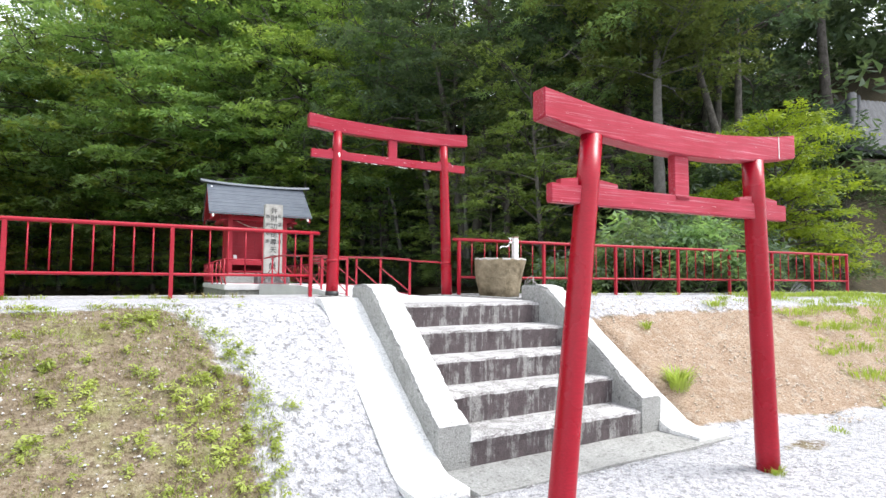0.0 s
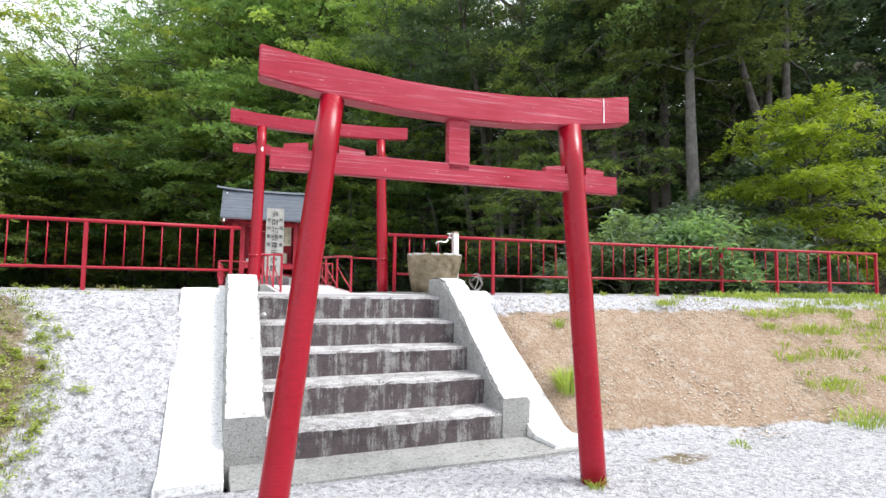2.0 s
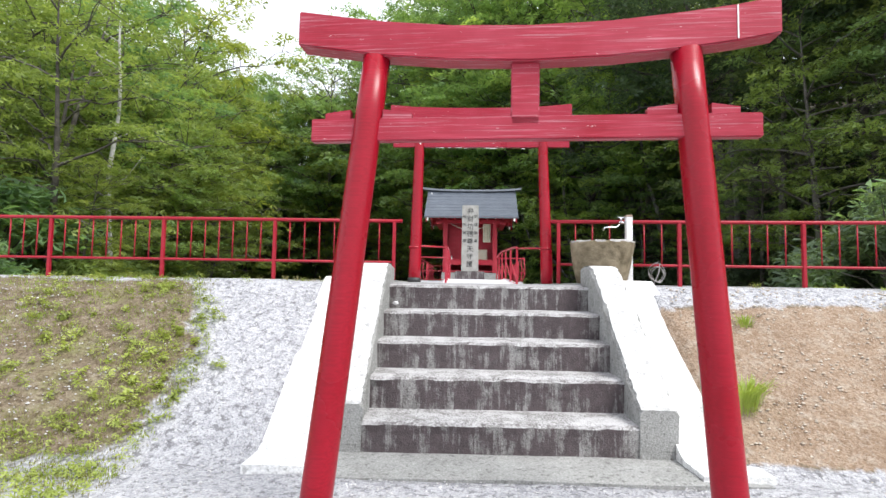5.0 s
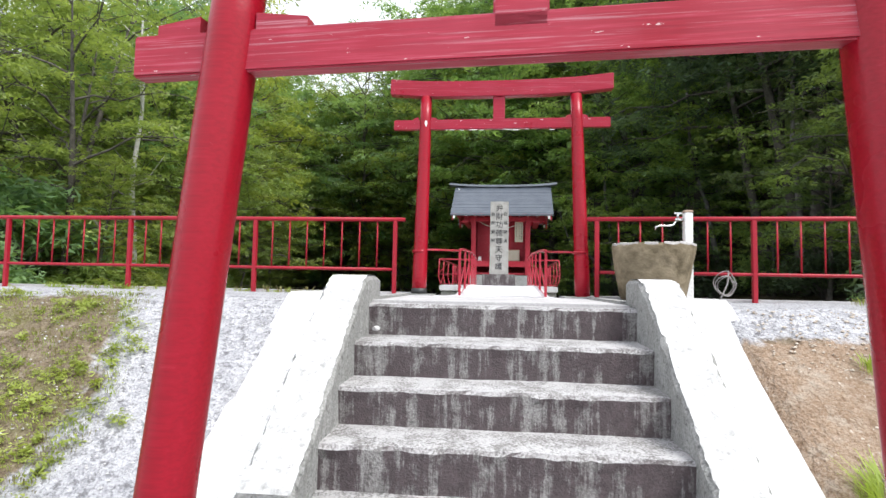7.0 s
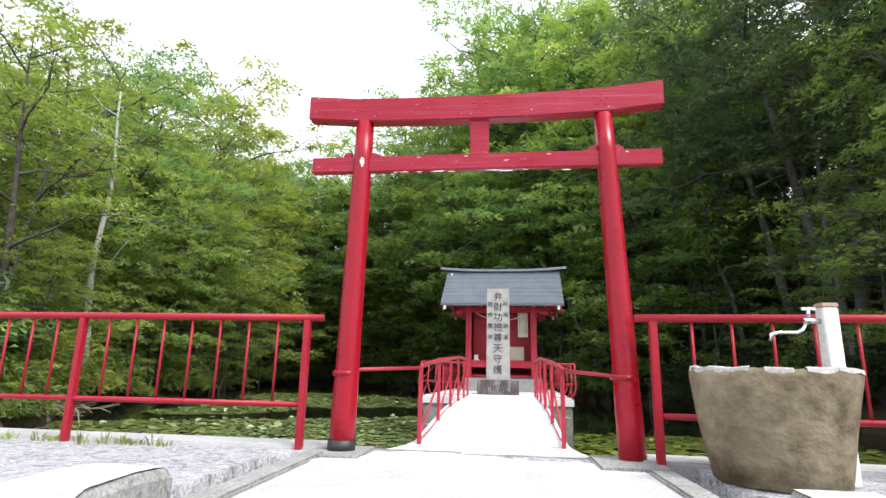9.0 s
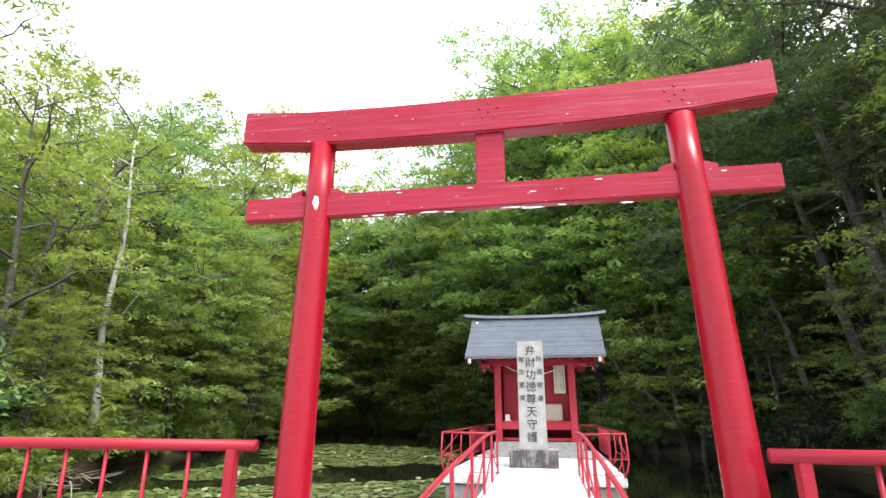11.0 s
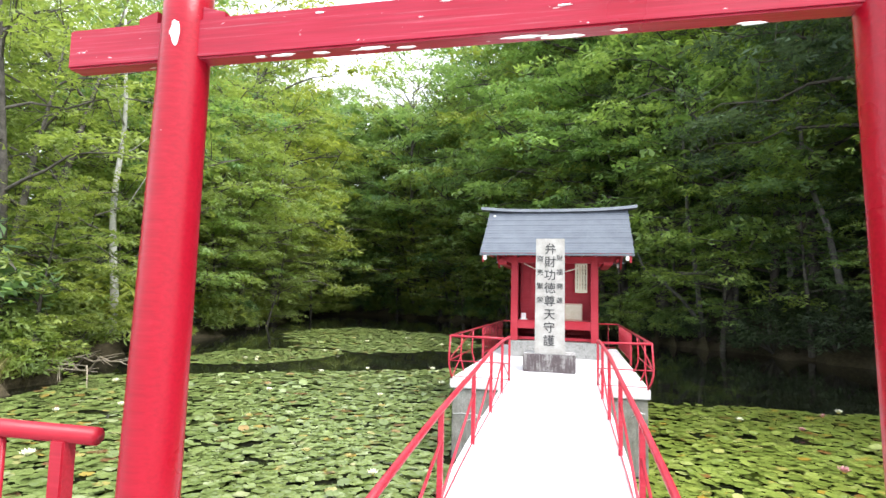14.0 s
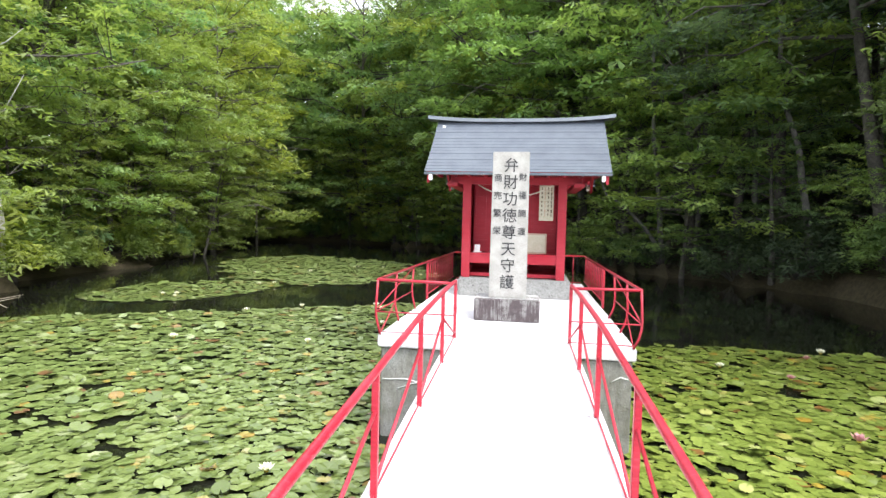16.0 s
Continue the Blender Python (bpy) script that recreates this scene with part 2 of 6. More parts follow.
M_YOLK = mottled("yellow_heart", (0.70, 0.50, 0.05), (0.75, 0.60, 0.10), 20, 0.6, 0.05)
M_PEBBLE = mottled("pale_pebble", (0.38, 0.37, 0.37), (0.62, 0.61, 0.61), 9, 0.85, 0.3, 80, spec=0.3)
M_BROWN_PEBBLE = mottled("brown_pebble", (0.36, 0.29, 0.22), (0.58, 0.52, 0.45), 9, 0.85, 0.3, 80, spec=0.3)


def pad_material(name, tint):
    m, t, b, o = material(name)
    g = t.nodes.new("ShaderNodeNewGeometry")
    oi = t.nodes.new("ShaderNodeObjectInfo")
    add = t.nodes.new("ShaderNodeMath")
    add.operation = "ADD"
    t.links.new(g.outputs["Random Per Island"], add.inputs[0])
    t.links.new(oi.outputs["Random"], add.inputs[1])
    fr = t.nodes.new("ShaderNodeMath")
    fr.operation = "FRACT"
    t.links.new(add.outputs[0], fr.inputs[0])
    # The pale grey stop near 0.955 paints a sheen onto some pads
    col = ramp(t, fr.outputs[0], [(0.0, (0.092, 0.128, 0.036)), (0.45, (0.134, 0.180, 0.054)), (0.90, (0.178, 0.226, 0.078)), (0.955, (0.25, 0.29, 0.16)), (0.978, (0.30, 0.22, 0.045)), (0.990, (0.14, 0.07, 0.035))])
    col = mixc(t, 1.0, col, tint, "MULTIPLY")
    big = noise_node(t, coords(t), 0.7, 3)
    col = mixc(t, ramp(t, big, [(0.35, (0, 0, 0)), (0.7, (0.5, 0.5, 0.5))]), col, mixc(t, 1.0, col, (0.72, 0.66, 0.45), "MULTIPLY"))
    t.links.new(col, b.inputs["Base Color"])
    b.inputs["Roughness"].default_value = 0.3
    b.inputs["Specular IOR Level"].default_value = 0.55
    bump(t, b, noise_node(t, coords(t), 28, 2), 0.25, 0.01)
    return m


M_PAD = pad_material("lily_pad_skin", (1.0, 1.0, 1.0))
# Same skin in a brighter, yellower tint, for pads at x > 0
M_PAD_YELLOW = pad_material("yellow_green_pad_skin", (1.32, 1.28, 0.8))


def water_material():
    m, t, b, o = material("pond_water")
    b.inputs["Base Color"].default_value = (0.010, 0.011, 0.007, 1)
    b.inputs["Roughness"].default_value = 0.04
    b.inputs["IOR"].default_value = 1.33
    v = coords(t)
    bump(t, b, noise_node(t, v, 1.6, 3), 0.06, 0.03)
    return m


M_WATER = water_material()


def ground_material():
    """Gravel, soil and forest litter, laid out by the mesh's own attributes and broken by noise."""
    m, t, b, o = material("ground_cover")
    v = coords(t)
    fine = noise_node(t, v, 60, 5, 0.72)
    mid = noise_node(t, v, 7, 5, 0.6)
    big = noise_node(t, v, 0.9, 4)
    vor = t.nodes.new("ShaderNodeTexVoronoi")
    vor.inputs["Scale"].default_value = 75
    t.links.new(v, vor.inputs["Vector"])

    def weight(name, spread=0.6):
        a = t.nodes.new("ShaderNodeAttribute")
        a.attribute_name = name
        ad = t.nodes.new("ShaderNodeMath")
        ad.operation = "MULTIPLY_ADD"
        t.links.new(mid, ad.inputs[0])
        ad.inputs[1].default_value = spread
        t.links.new(a.outputs["Fac"], ad.inputs[2])
        return ramp(t, ad.outputs[0], [(0.42 + spread * 0.5, (0, 0, 0)), (0.58 + spread * 0.5, (1, 1, 1))])

    soil = ramp(t, mid, [(0.3, (0.10, 0.070, 0.044)), (0.5, (0.185, 0.138, 0.092)), (0.7, (0.30, 0.25, 0.19))])
    soil = mixc(t, ramp(t, noise_node(t, v, 2.6, 6, 0.65), [(0.50, (0, 0, 0)), (0.66, (0.7, 0.7, 0.7))]), soil, (0.19, 0.21, 0.06))
    soil = mixc(t, 0.4, soil, ramp(t, fine, [(0.35, (0.09, 0.07, 0.04)), (0.65, (0.36, 0.31, 0.23))]))
    grit = noise_node(t, v, 23, 6, 0.75)
    soil = mixc(t, ramp(t, grit, [(0.40, (0.85, 0.85, 0.85)), (0.50, (0, 0, 0))]), soil, (0.085, 0.058, 0.036))
    soil = mixc(t, ramp(t, grit, [(0.60, (0, 0, 0)), (0.68, (0.7, 0.7, 0.7))]), soil, (0.42, 0.385, 0.33))
    sand = ramp(t, noise_node(t, v, 1.8, 6, 0.65), [(0.32, (0.185, 0.110, 0.066)), (0.66, (0.335, 0.240, 0.168))])
    sand = mixc(t, ramp(t, mid, [(0.5, (0, 0, 0)), (0.68, (0.8, 0.8, 0.8))]), sand, (0.41, 0.365, 0.305))
    sand = mixc(t, 0.45, sand, ramp(t, fine, [(0.35, (0.18, 0.11, 0.06)), (0.68, (0.54, 0.46, 0.37))]))
    sand = mixc(t, ramp(t, grit, [(0.38, (0.7, 0.7, 0.7)), (0.48, (0, 0, 0))]), sand, (0.17, 0.105, 0.064))
    sand = mixc(t, ramp(t, grit, [(0.60, (0, 0, 0)), (0.67, (0.6, 0.6, 0.6))]), sand, (0.46, 0.41, 0.36))
    chunk = t.nodes.new("ShaderNodeTexVoronoi")
    chunk.inputs["Scale"].default_value = 26
    t.links.new(mixc(t, 0.06, v, noise_vec(t, v, 14)), chunk.inputs["Vector"])
    grav = ramp(t, vor.outputs["Color"], [(0.1, (0.33, 0.33, 0.345)), (0.7, (0.50, 0.50, 0.52))])
    grav = mixc(t, 0.5, grav, ramp(t, chunk.outputs["Color"], [(0.15, (0.25, 0.25, 0.27)), (0.45, (0.46, 0.46, 0.48)), (0.8, (0.56, 0.56, 0.575))]))
    # Dark dabs stand in for shaded crevices between the stones
    grav = mixc(t, ramp(t, fine, [(0.36, (1, 1, 1)), (0.5, (0, 0, 0))]), grav, (0.24, 0.238, 0.25))
    grav = mixc(t, ramp(t, noise_node(t, v, 17, 6, 0.75), [(0.40, (0.85, 0.85, 0.85)), (0.47, (0, 0, 0))]), grav, (0.16, 0.158, 0.165))
    litter = ramp(t, mid, [(0.3, (0.035, 0.030, 0.018)), (0.7, (0.085, 0.068, 0.040))])
    lawn = ramp(t, mid, [(0.3, (0.075, 0.125, 0.022)), (0.7, (0.16, 0.22, 0.05))])
    col = mixc(t, weight("sand", 0.9), soil, sand)
    col = mixc(t, weight("gravel", 0.85), col, grav)
    col = mixc(t, weight("lawn", 1.3), col, lawn)
    col = mixc(t, weight("forest", 0.3), col, litter)
    t.links.new(col, b.inputs["Base Color"])
    b.inputs["Roughness"].default_value = 0.9
    b.inputs["Specular IOR Level"].default_value = 0.2
    bump(t, b, mixc(t, 0.5, mixc(t, 0.5, fine, vor.outputs["Distance"]), chunk.outputs["Distance"]), 1.0, 0.03)
    return m


M_GROUND = ground_material()

# ---- helpers for meshes ----


def mesh_from(name, verts, faces, mats, smooth=False):
    me = bpy.data.meshes.new(name)
    me.from_pydata([tuple(map(float, v)) for v in verts] if not isinstance(verts, np.ndarray) else verts.tolist(), [], faces if isinstance(faces, list) else faces.tolist())
    for m in mats if isinstance(mats, (list, tuple)) else [mats]:
        me.materials.append(m)
    if smooth:
        me.polygons.foreach_set("use_smooth", [True] * len(me.polygons))
    me.update()
    return me


def thing(name, loc, label, category, group="", kind="", rz=0.0):
    ob = new(name)
    ob.empty_display_size = 0.1
    ob.matrix_world = pose(*loc, 0, 0, rz)
    return tagged(ob, label, category, group, kind)


def part(name, bm, mat, parent, label="", smooth=False):
    """One bmesh as one mesh object under a thing or a part, in its parent's own coordinates."""
    me = bpy.data.meshes.new(name)
    bm.to_mesh(me)
    bm.free()
    me.materials.append(mat)
    if smooth:
        me.polygons.foreach_set("use_smooth", [True] * len(me.polygons))
    return part_mesh(name, me, parent, label)


def part_mesh(name, me, parent, label="", m=None):
    ob = new(name, me)
    ob.parent = parent
    if m is not None:
        ob.matrix_basis = m
    if label:
        ob["label"] = label
    return ob


def solo(name, bm, mat, label, category, kind="", group="", m=None, smooth=False):
    me = bpy.data.meshes.new(name)
    bm.to_mesh(me)
    bm.free()
    me.materials.append(mat)
    if smooth:
        me.polygons.foreach_set("use_smooth", [True] * len(me.polygons))
    ob = new(name, me)
    if m is not None:
        ob.matrix_world = m
    return tagged(ob, label, category, group, kind)


def box(x0, x1, y0, y1, z0, z1, bevel=0.006, bm=None, rough=0.0, cuts=0, seed=0):
    """A box with softened edges; rough: how far its points wander."""
    bm = bm or bmesh.new()
    g = bmesh.ops.create_cube(bm, size=1)
    for v in g["verts"]:
        v.co = Vector(((x0 + x1) / 2 + v.co.x * (x1 - x0), (y0 + y1) / 2 + v.co.y * (y1 - y0), (z0 + z1) / 2 + v.co.z * (z1 - z0)))
    edges = list({e for v in g["verts"] for e in v.link_edges})
    if cuts:
        bmesh.ops.subdivide_edges(bm, edges=edges, cuts=cuts, use_grid_fill=True)
    elif bevel:
        bmesh.ops.bevel(bm, geom=edges, offset=bevel, segments=2, affect="EDGES")
    if rough:
        for v in bm.verts:
            v.co += noise.noise_vector(v.co * 3.1 + Vector((seed, 0, 0))) * rough + noise.noise_vector(v.co * 11 + Vector((seed, 5, 0))) * rough * 0.5
    return bm


def tube_data(points, radii, sides=8, cap=True, base=0):
    """Rings of a tube along points; returns verts and faces."""
    pts = [Vector(p) for p in points]
    n = len(pts)
    if isinstance(radii, (int, float)):
        radii = [radii] * n
    verts, faces = [], []
    ref = None
    for i, p in enumerate(pts):
        d = (pts[min(i + 1, n - 1)] - pts[max(i - 1, 0)]).normalized()
        if ref is None:
            ref = d.orthogonal().normalized()
        ref = (ref - d * ref.dot(d)).normalized()
        s = d.cross(ref)
        for k in range(sides):
            a = 2 * math.pi * k / sides
            verts.append(p + (ref * math.cos(a) + s * math.sin(a)) * radii[i])
    for i in range(n - 1):
        for k in range(sides):
            a, b2 = base + i * sides + k, base + i * sides + (k + 1) % sides
            faces.append((a, b2, b2 + sides, a + sides))
    if cap:
        faces.append(tuple(base + k for k in reversed(range(sides))))
        faces.append(tuple(base + (n - 1) * sides + k for k in range(sides)))
    return verts, faces


def tube(name, points, radii, mat, parent, sides=8, label="", smooth=True):
    v, f = tube_data(points, radii, sides)
    return part_mesh(name, mesh_from(name, v, f, mat, smooth), parent, label)


def profile_solid(pts, x0, x1, bevel=0.0):
    """A closed outline in y and z, drawn out from x0 to x1."""
    bm = bmesh.new()
    a = [bm.verts.new((x0, y, z)) for y, z in pts]
    b = [bm.verts.new((x1, y, z)) for y, z in pts]
    bm.faces.new(a)
    bm.faces.new(b[::-1])
    for i in range(len(pts)):
        j = (i + 1) % len(pts)
        bm.faces.new((a[i], b[i], b[j], a[j]))
    bmesh.ops.recalc_face_normals(bm, faces=bm.faces)
    if bevel:
        bmesh.ops.bevel(bm, geom=list(bm.edges), offset=bevel, segments=2, affect="EDGES")
    return bm


# ---- ground and pond ----
WATER_Z = 0.2
CREST_Z = 1.27
SHORE = [(-40, 5.5), (-14, 4.5), (-1, 4.05), (1, 3.95), (4.4, 3.65), (6.0, 3.7), (7.2, 6.0), (9.5, 10), (11.8, 18), (12.4, 26), (9.2, 31), (6.6, 34), (3.5, 42),
         (-3, 50), (-8, 54), (-18, 62), (-25, 62), (-24, 48), (-18.8, 34), (-17.4, 24), (-14.6, 17.6), (-12.6, 14.5), (-11.6, 12), (-13.5, 8.5), (-18, 6.8), (-40, 7.2)]


def shore_distance(x, y):
    """Distance to the pond's shore: positive on land, negative in the water."""
    x, y = np.asarray(x, float), np.asarray(y, float)
    inside = np.zeros(x.shape, bool)
    best = np.full(x.shape, 1e9)
    for (ax, ay), (bx, by) in zip(SHORE, SHORE[1:] + SHORE[:1]):
        if ay != by:
            cross = ((ay > y) != (by > y)) & (x < (bx - ax) * (y - ay) / (by - ay) + ax)
            inside ^= cross
        dx, dy = bx - ax, by - ay
        u = np.clip(((x - ax) * dx + (y - ay) * dy) / (dx * dx + dy * dy), 0, 1)
        best = np.minimum(best, np.hypot(x - ax - u * dx, y - ay - u * dy))
    return np.where(inside, -best, best)


def smooth01(v):
    v = np.clip(v, 0, 1)
    return v * v * (3 - 2 * v)


def crest_edge(x):
    return np.where(x > 0, 1.7 - 0.10 * np.maximum(x - 4, 0), 1.75)


def toe_line(x):
    return np.where(x > 0, -0.42 - 0.16 * np.clip(x - 1.75, 0, 6), -0.3 - 0.24 * np.clip(-x - 1.75, 0, 6))


def ground_z(x, y):
    x, y = np.asarray(x, float), np.asarray(y, float)
    d = shore_distance(x, y)
    low = -0.03 + 0.0 * x
    top, toe = crest_edge(x), toe_line(x)
    s = (y - toe) / (top - toe)
    z = low + (CREST_Z - low) * (0.55 * np.clip(s, 0, 1) + 0.45 * smooth01(s))
    hill = np.clip(d - 2, 0, 45) * (0.16 + 0.40 * smooth01((x + 2) / 16) + 0.12 * smooth01((-x - 14) / 12)) + 0.3 * smooth01(d / 2.5) + np.minimum(d, 1) * 0.25
    behind = smooth01((y - 4.2) / 2.0) * smooth01((d + 0.2) / 0.6)
    z = np.where(y > 3.3, z * (1 - behind) + (WATER_Z + 0.02 + hill) * behind, z)
    rise = smooth01((x - 9) / 5) * smooth01((y - 1) / 4)
    z = np.maximum(z, CREST_Z * rise)
    return np.where(d < 0, np.maximum(-0.5, np.where(d > -0.15, -0.1, -0.5)), z)


def lines(spans):
    out = []
    for a, b, step in spans:
        out += list(np.arange(a, b - 1e-6, step))
    return np.array(out + [spans[-1][1]])


GX = lines([(-400, -60, 40), (-60, -16, 2.0), (-16, -9, 0.6), (-9, 9, 0.12), (9, 16, 0.6), (16, 60, 2.0), (60, 400, 40)])
GY = lines([(-400, -40, 40), (-40, -7, 1.5), (-7, 4.2, 0.11), (4.2, 8, 0.3), (8, 20, 0.6), (20, 70, 1.6), (70, 400, 33)])


def build_ground():
    gx, gy = np.meshgrid(GX, GY, indexing="ij")
    z = ground_z(gx, gy)
    near = (np.abs(gx) < 10) & (gy > -8) & (gy < 4.0)
    bumps = np.array([noise.noise((a * 1.3, b * 1.3, 0)) * 0.035 + noise.noise((a * 6, b * 6, 3)) * 0.016 if n else 0.0 for a, b, n in zip(gx.ravel(), gy.ravel(), near.ravel())]).reshape(gx.shape)
    slope = smooth01((gy - toe_line(gx) + 0.6) / 0.6) * smooth01((crest_edge(gx) + 0.3 - gy) / 0.4)
    z = z + bumps * (0.25 + 0.9 * slope)
    stair = (np.abs(gx) < 1.28) & (gy > -0.02) & (gy < 3.6)
    z = np.where(stair, -0.25, z)
    under = (np.abs(gx) > 1.2) & (np.abs(gx) < 1.66) & (gy > -0.36) & (gy < 1.98) | (np.abs(gx) < 1.3) & (gy > -0.42) & (gy < 0.1)
    z = np.where(under & ~stair, z - 0.22, z)
    verts = np.stack([gx.ravel(), gy.ravel(), z.ravel()], 1)
    nx, ny = len(GX), len(GY)
    i, j = np.meshgrid(np.arange(nx - 1), np.arange(ny - 1), indexing="ij")
    a = (i * ny + j).ravel()
    faces = np.stack([a, a + ny, a + ny + 1, a + 1], 1)
    me = mesh_from("ground", verts, faces, M_GROUND, True)
    x, y = gx.ravel(), gy.ravel()
    d = shore_distance(x, y)
    on_slope = smooth01((y - toe_line(x)) / 0.4) * smooth01((crest_edge(x) + 0.25 - y) / 0.35)
    sand = np.where(x > 1.5, smooth01((y - toe_line(x)) / 0.4) * smooth01((crest_edge(x) - 0.1 - y) / 0.6), 0.0)
    left_soil = on_slope * smooth01((-x - 2.2 - 0.45 * np.clip(y - 0.7, 0, 1)) / 0.7) * smooth01((1.98 - y) / 0.5)
    bare = 0.62 * np.exp(-((x - 2.15) / 0.55) ** 2 - ((y + 1.0) / 0.22) ** 2)
    gravel = np.clip(1.0 - sand * 1.0 - left_soil * 0.8 - bare, 0, 1)
    forest = np.where((y > 4.4) & ((d > 0.1) | (y > 5.5)), 1.0, 0.0) * np.where((x > 9.5) & (x < 13.5) & (y < 7), 0.3, 1)
    forest = np.maximum(forest, smooth01((x - 13.0) / 1.5) * np.where(y > 2.0, 1, 0))
    lawn = smooth01((x - 4.5) / 3.2) * smooth01((y + 3.0) / 3) * np.where(y < 1.6, 1, 0.35)
    for key, val in (("sand", sand), ("gravel", gravel), ("lawn", lawn), ("forest", forest)):
        at = me.attributes.new(key, "FLOAT", "POINT")
        at.data.foreach_set("value", np.asarray(val, np.float32))
    tagged(new("ground", me), "gravel and bare soil bank below a pond dam", "ground", kind="structure")


build_ground()


def build_water():
    me = mesh_from("water", [(x, y, WATER_Z) for x, y in ((-60, 3.6), (30, 3.2), (30, 70), (-60, 70))], [(0, 1, 2, 3)], M_WATER)
    tagged(new("water", me), "dark still pond water under the trees", "water", kind="structure")


build_water()

# ---- stairs, parapets, aprons, landing ----
STEP_Y = [0.01, 0.385, 0.762, 1.12, 1.56]
STEP_Z = [0.24, 0.505, 0.752, 0.997, 1.25]


def build_stairs():
    st = thing("stairs", (0, 0, -0.03), "flight of five worn grey concrete steps with dark stains", "stairs", kind="structure")
    for k in range(5):
        y1 = STEP_Y[k + 1] + 0.02 if k < 4 else 1.95
        z0 = -0.1 if k == 0 else STEP_Z[k - 1] - 0.1
        bm = bmesh.new()
        nx, segs = 34, 0
        # outline of the step's front and top, with a chipped nosing
        prof = [(STEP_Y[k] + 0.012, z0), (STEP_Y[k] + 0.006, STEP_Z[k] - 0.09), (STEP_Y[k], STEP_Z[k] - 0.028), (STEP_Y[k] + 0.018, STEP_Z[k] - 0.004), (STEP_Y[k] + 0.06, STEP_Z[k]), (y1 - 0.1, STEP_Z[k] + 0.006), (y1, STEP_Z[k] + 0.01)]
        rows = []
        for i in range(nx + 1):
            x = -1.005 + 2.05 * i / nx
            row = []
            for q, (y, z) in enumerate(prof):
                w = noise.noise((x * 4.0, k * 7.0, q * 0.6)) * 0.010 + noise.noise((x * 15.0, k * 3.0, q * 1.7)) * (0.012 if q in (2, 3) else 0.004)
                row.append(bm.verts.new((x, y + w, z + 0.03 + w * 0.6)))
            rows.append(row)
        for a, b in zip(rows, rows[1:]):
            for q in range(len(prof) - 1):
                bm.faces.new((a[q], b[q], b[q + 1], a[q + 1]))
        part("step", bm, M_STEP, st, smooth=False)


build_stairs()


def parapet(x0, x1, label, seed):
    """A sloping side wall of the stairs with a block at its foot and a level top."""
    top = [(0.0, 0.355), (0.12, 0.42), (0.72, 0.90), (1.42, 1.43), (1.52, 1.46), (1.92, 1.465)]
    ob = thing("parapet", ((x0 + x1) / 2, 0, 0), label, "parapet", group="parapets beside the stairs", kind="structure")
    h = (x1 - x0) / 2
    bm = bmesh.new()
    rows = []
    ys = [0, 0.06, 0.12] + [0.12 + 1.3 * i / 40 for i in range(1, 41)] + [1.47, 1.52, 1.62, 1.75, 1.92]
    for y in ys:
        for (ya, za), (yb, zb) in zip(top, top[1:]):
            if ya <= y <= yb:
                z = za + (zb - za) * (y - ya) / (yb - ya)
        e = noise.noise((y * 5, seed, 0)) * 0.016 + noise.noise((y * 23, seed, 2)) * 0.012
        ring = [(-h, -0.15), (-h, z * 0.5), (-h, z - 0.03), (-h + 0.025, z), (h - 0.025, z), (h, z - 0.03), (h, z * 0.5), (h, -0.15)]
        rows.append([bm.verts.new((x + noise.noise((x * 9, y * 9, zz * 9 + seed)) * 0.018, y, zz + (e if i in (2, 3, 4, 5) else 0))) for i, (x, zz) in enumerate(ring)])
    for a, b in zip(rows, rows[1:]):
        for q in range(7):
            bm.faces.new((a[q], a[q + 1], b[q + 1], b[q]))
    bm.faces.new(rows[0][::-1])
    bm.faces.new(rows[-1])
    bmesh.ops.recalc_face_normals(bm, faces=bm.faces)
    part("wall_body", bm, M_GREY, ob)
    # limewash on the sloping top
    bm = bmesh.new()
    prev = None
    for r, y in enumerate(ys):
        for (ya, za), (yb, zb) in zip(top, top[1:]):
            if ya <= y <= yb:
                z = za + (zb - za) * (y - ya) / (yb - ya)
        e = noise.noise((y * 5, seed, 0)) * 0.016 + noise.noise((y * 23, seed, 2)) * 0.012 + 0.006
        row = [bm.verts.new((x, y, z + e)) for x in (-h + 0.010 + abs(noise.noise((y * 17, 1, seed))) * 0.035, 0, h - 0.010 - abs(noise.noise((y * 17, 4, seed))) * 0.035)]
        if prev:
            bm.faces.new((prev[0], prev[1], row[1], row[0]))
            bm.faces.new((prev[1], prev[2], row[2], row[1]))
        prev = row
    part("limewashed_top", bm, M_LIME, ob, "whitewashed worn top")


parapet(-1.30, -1.0, "sloping grey concrete parapet with a whitewashed top beside grassy gravel", 1)
parapet(1.035, 1.315, "sloping grey concrete parapet with a whitewashed top beside bare sand", 8)


def apron(x0, x1, label):
    """A smooth white band of concrete down the bank beside a parapet."""
    bm = bmesh.new()
    rows = []
    for i in range(25):
        y = -0.45 + (1.95 + 0.45) * i / 24
        z = max(0.0, min(1.275, 0.06 + 0.70 * (y + 0.02))) + 0.05
        a, b = x0, x1
        rows.append([bm.verts.new((x, y, zz)) for x, zz in ((a, z - 0.2), (a, z), ((a + b) / 2, z + 0.004), (b, z), (b, z - 0.2))])
    for a, b in zip(rows, rows[1:]):
        for q in range(4):
            bm.faces.new((a[q], a[q + 1], b[q + 1], b[q]))
    bm.faces.new(rows[0][::-1])
    bm.faces.new(rows[-1])
    bmesh.ops.recalc_face_normals(bm, faces=bm.faces)
    solo("apron", bm, M_WHITE, label, "concrete apron", kind="structure", group="aprons beside the stairs")


apron(-1.71, -1.29, "smooth white concrete apron between parapet and gravel")
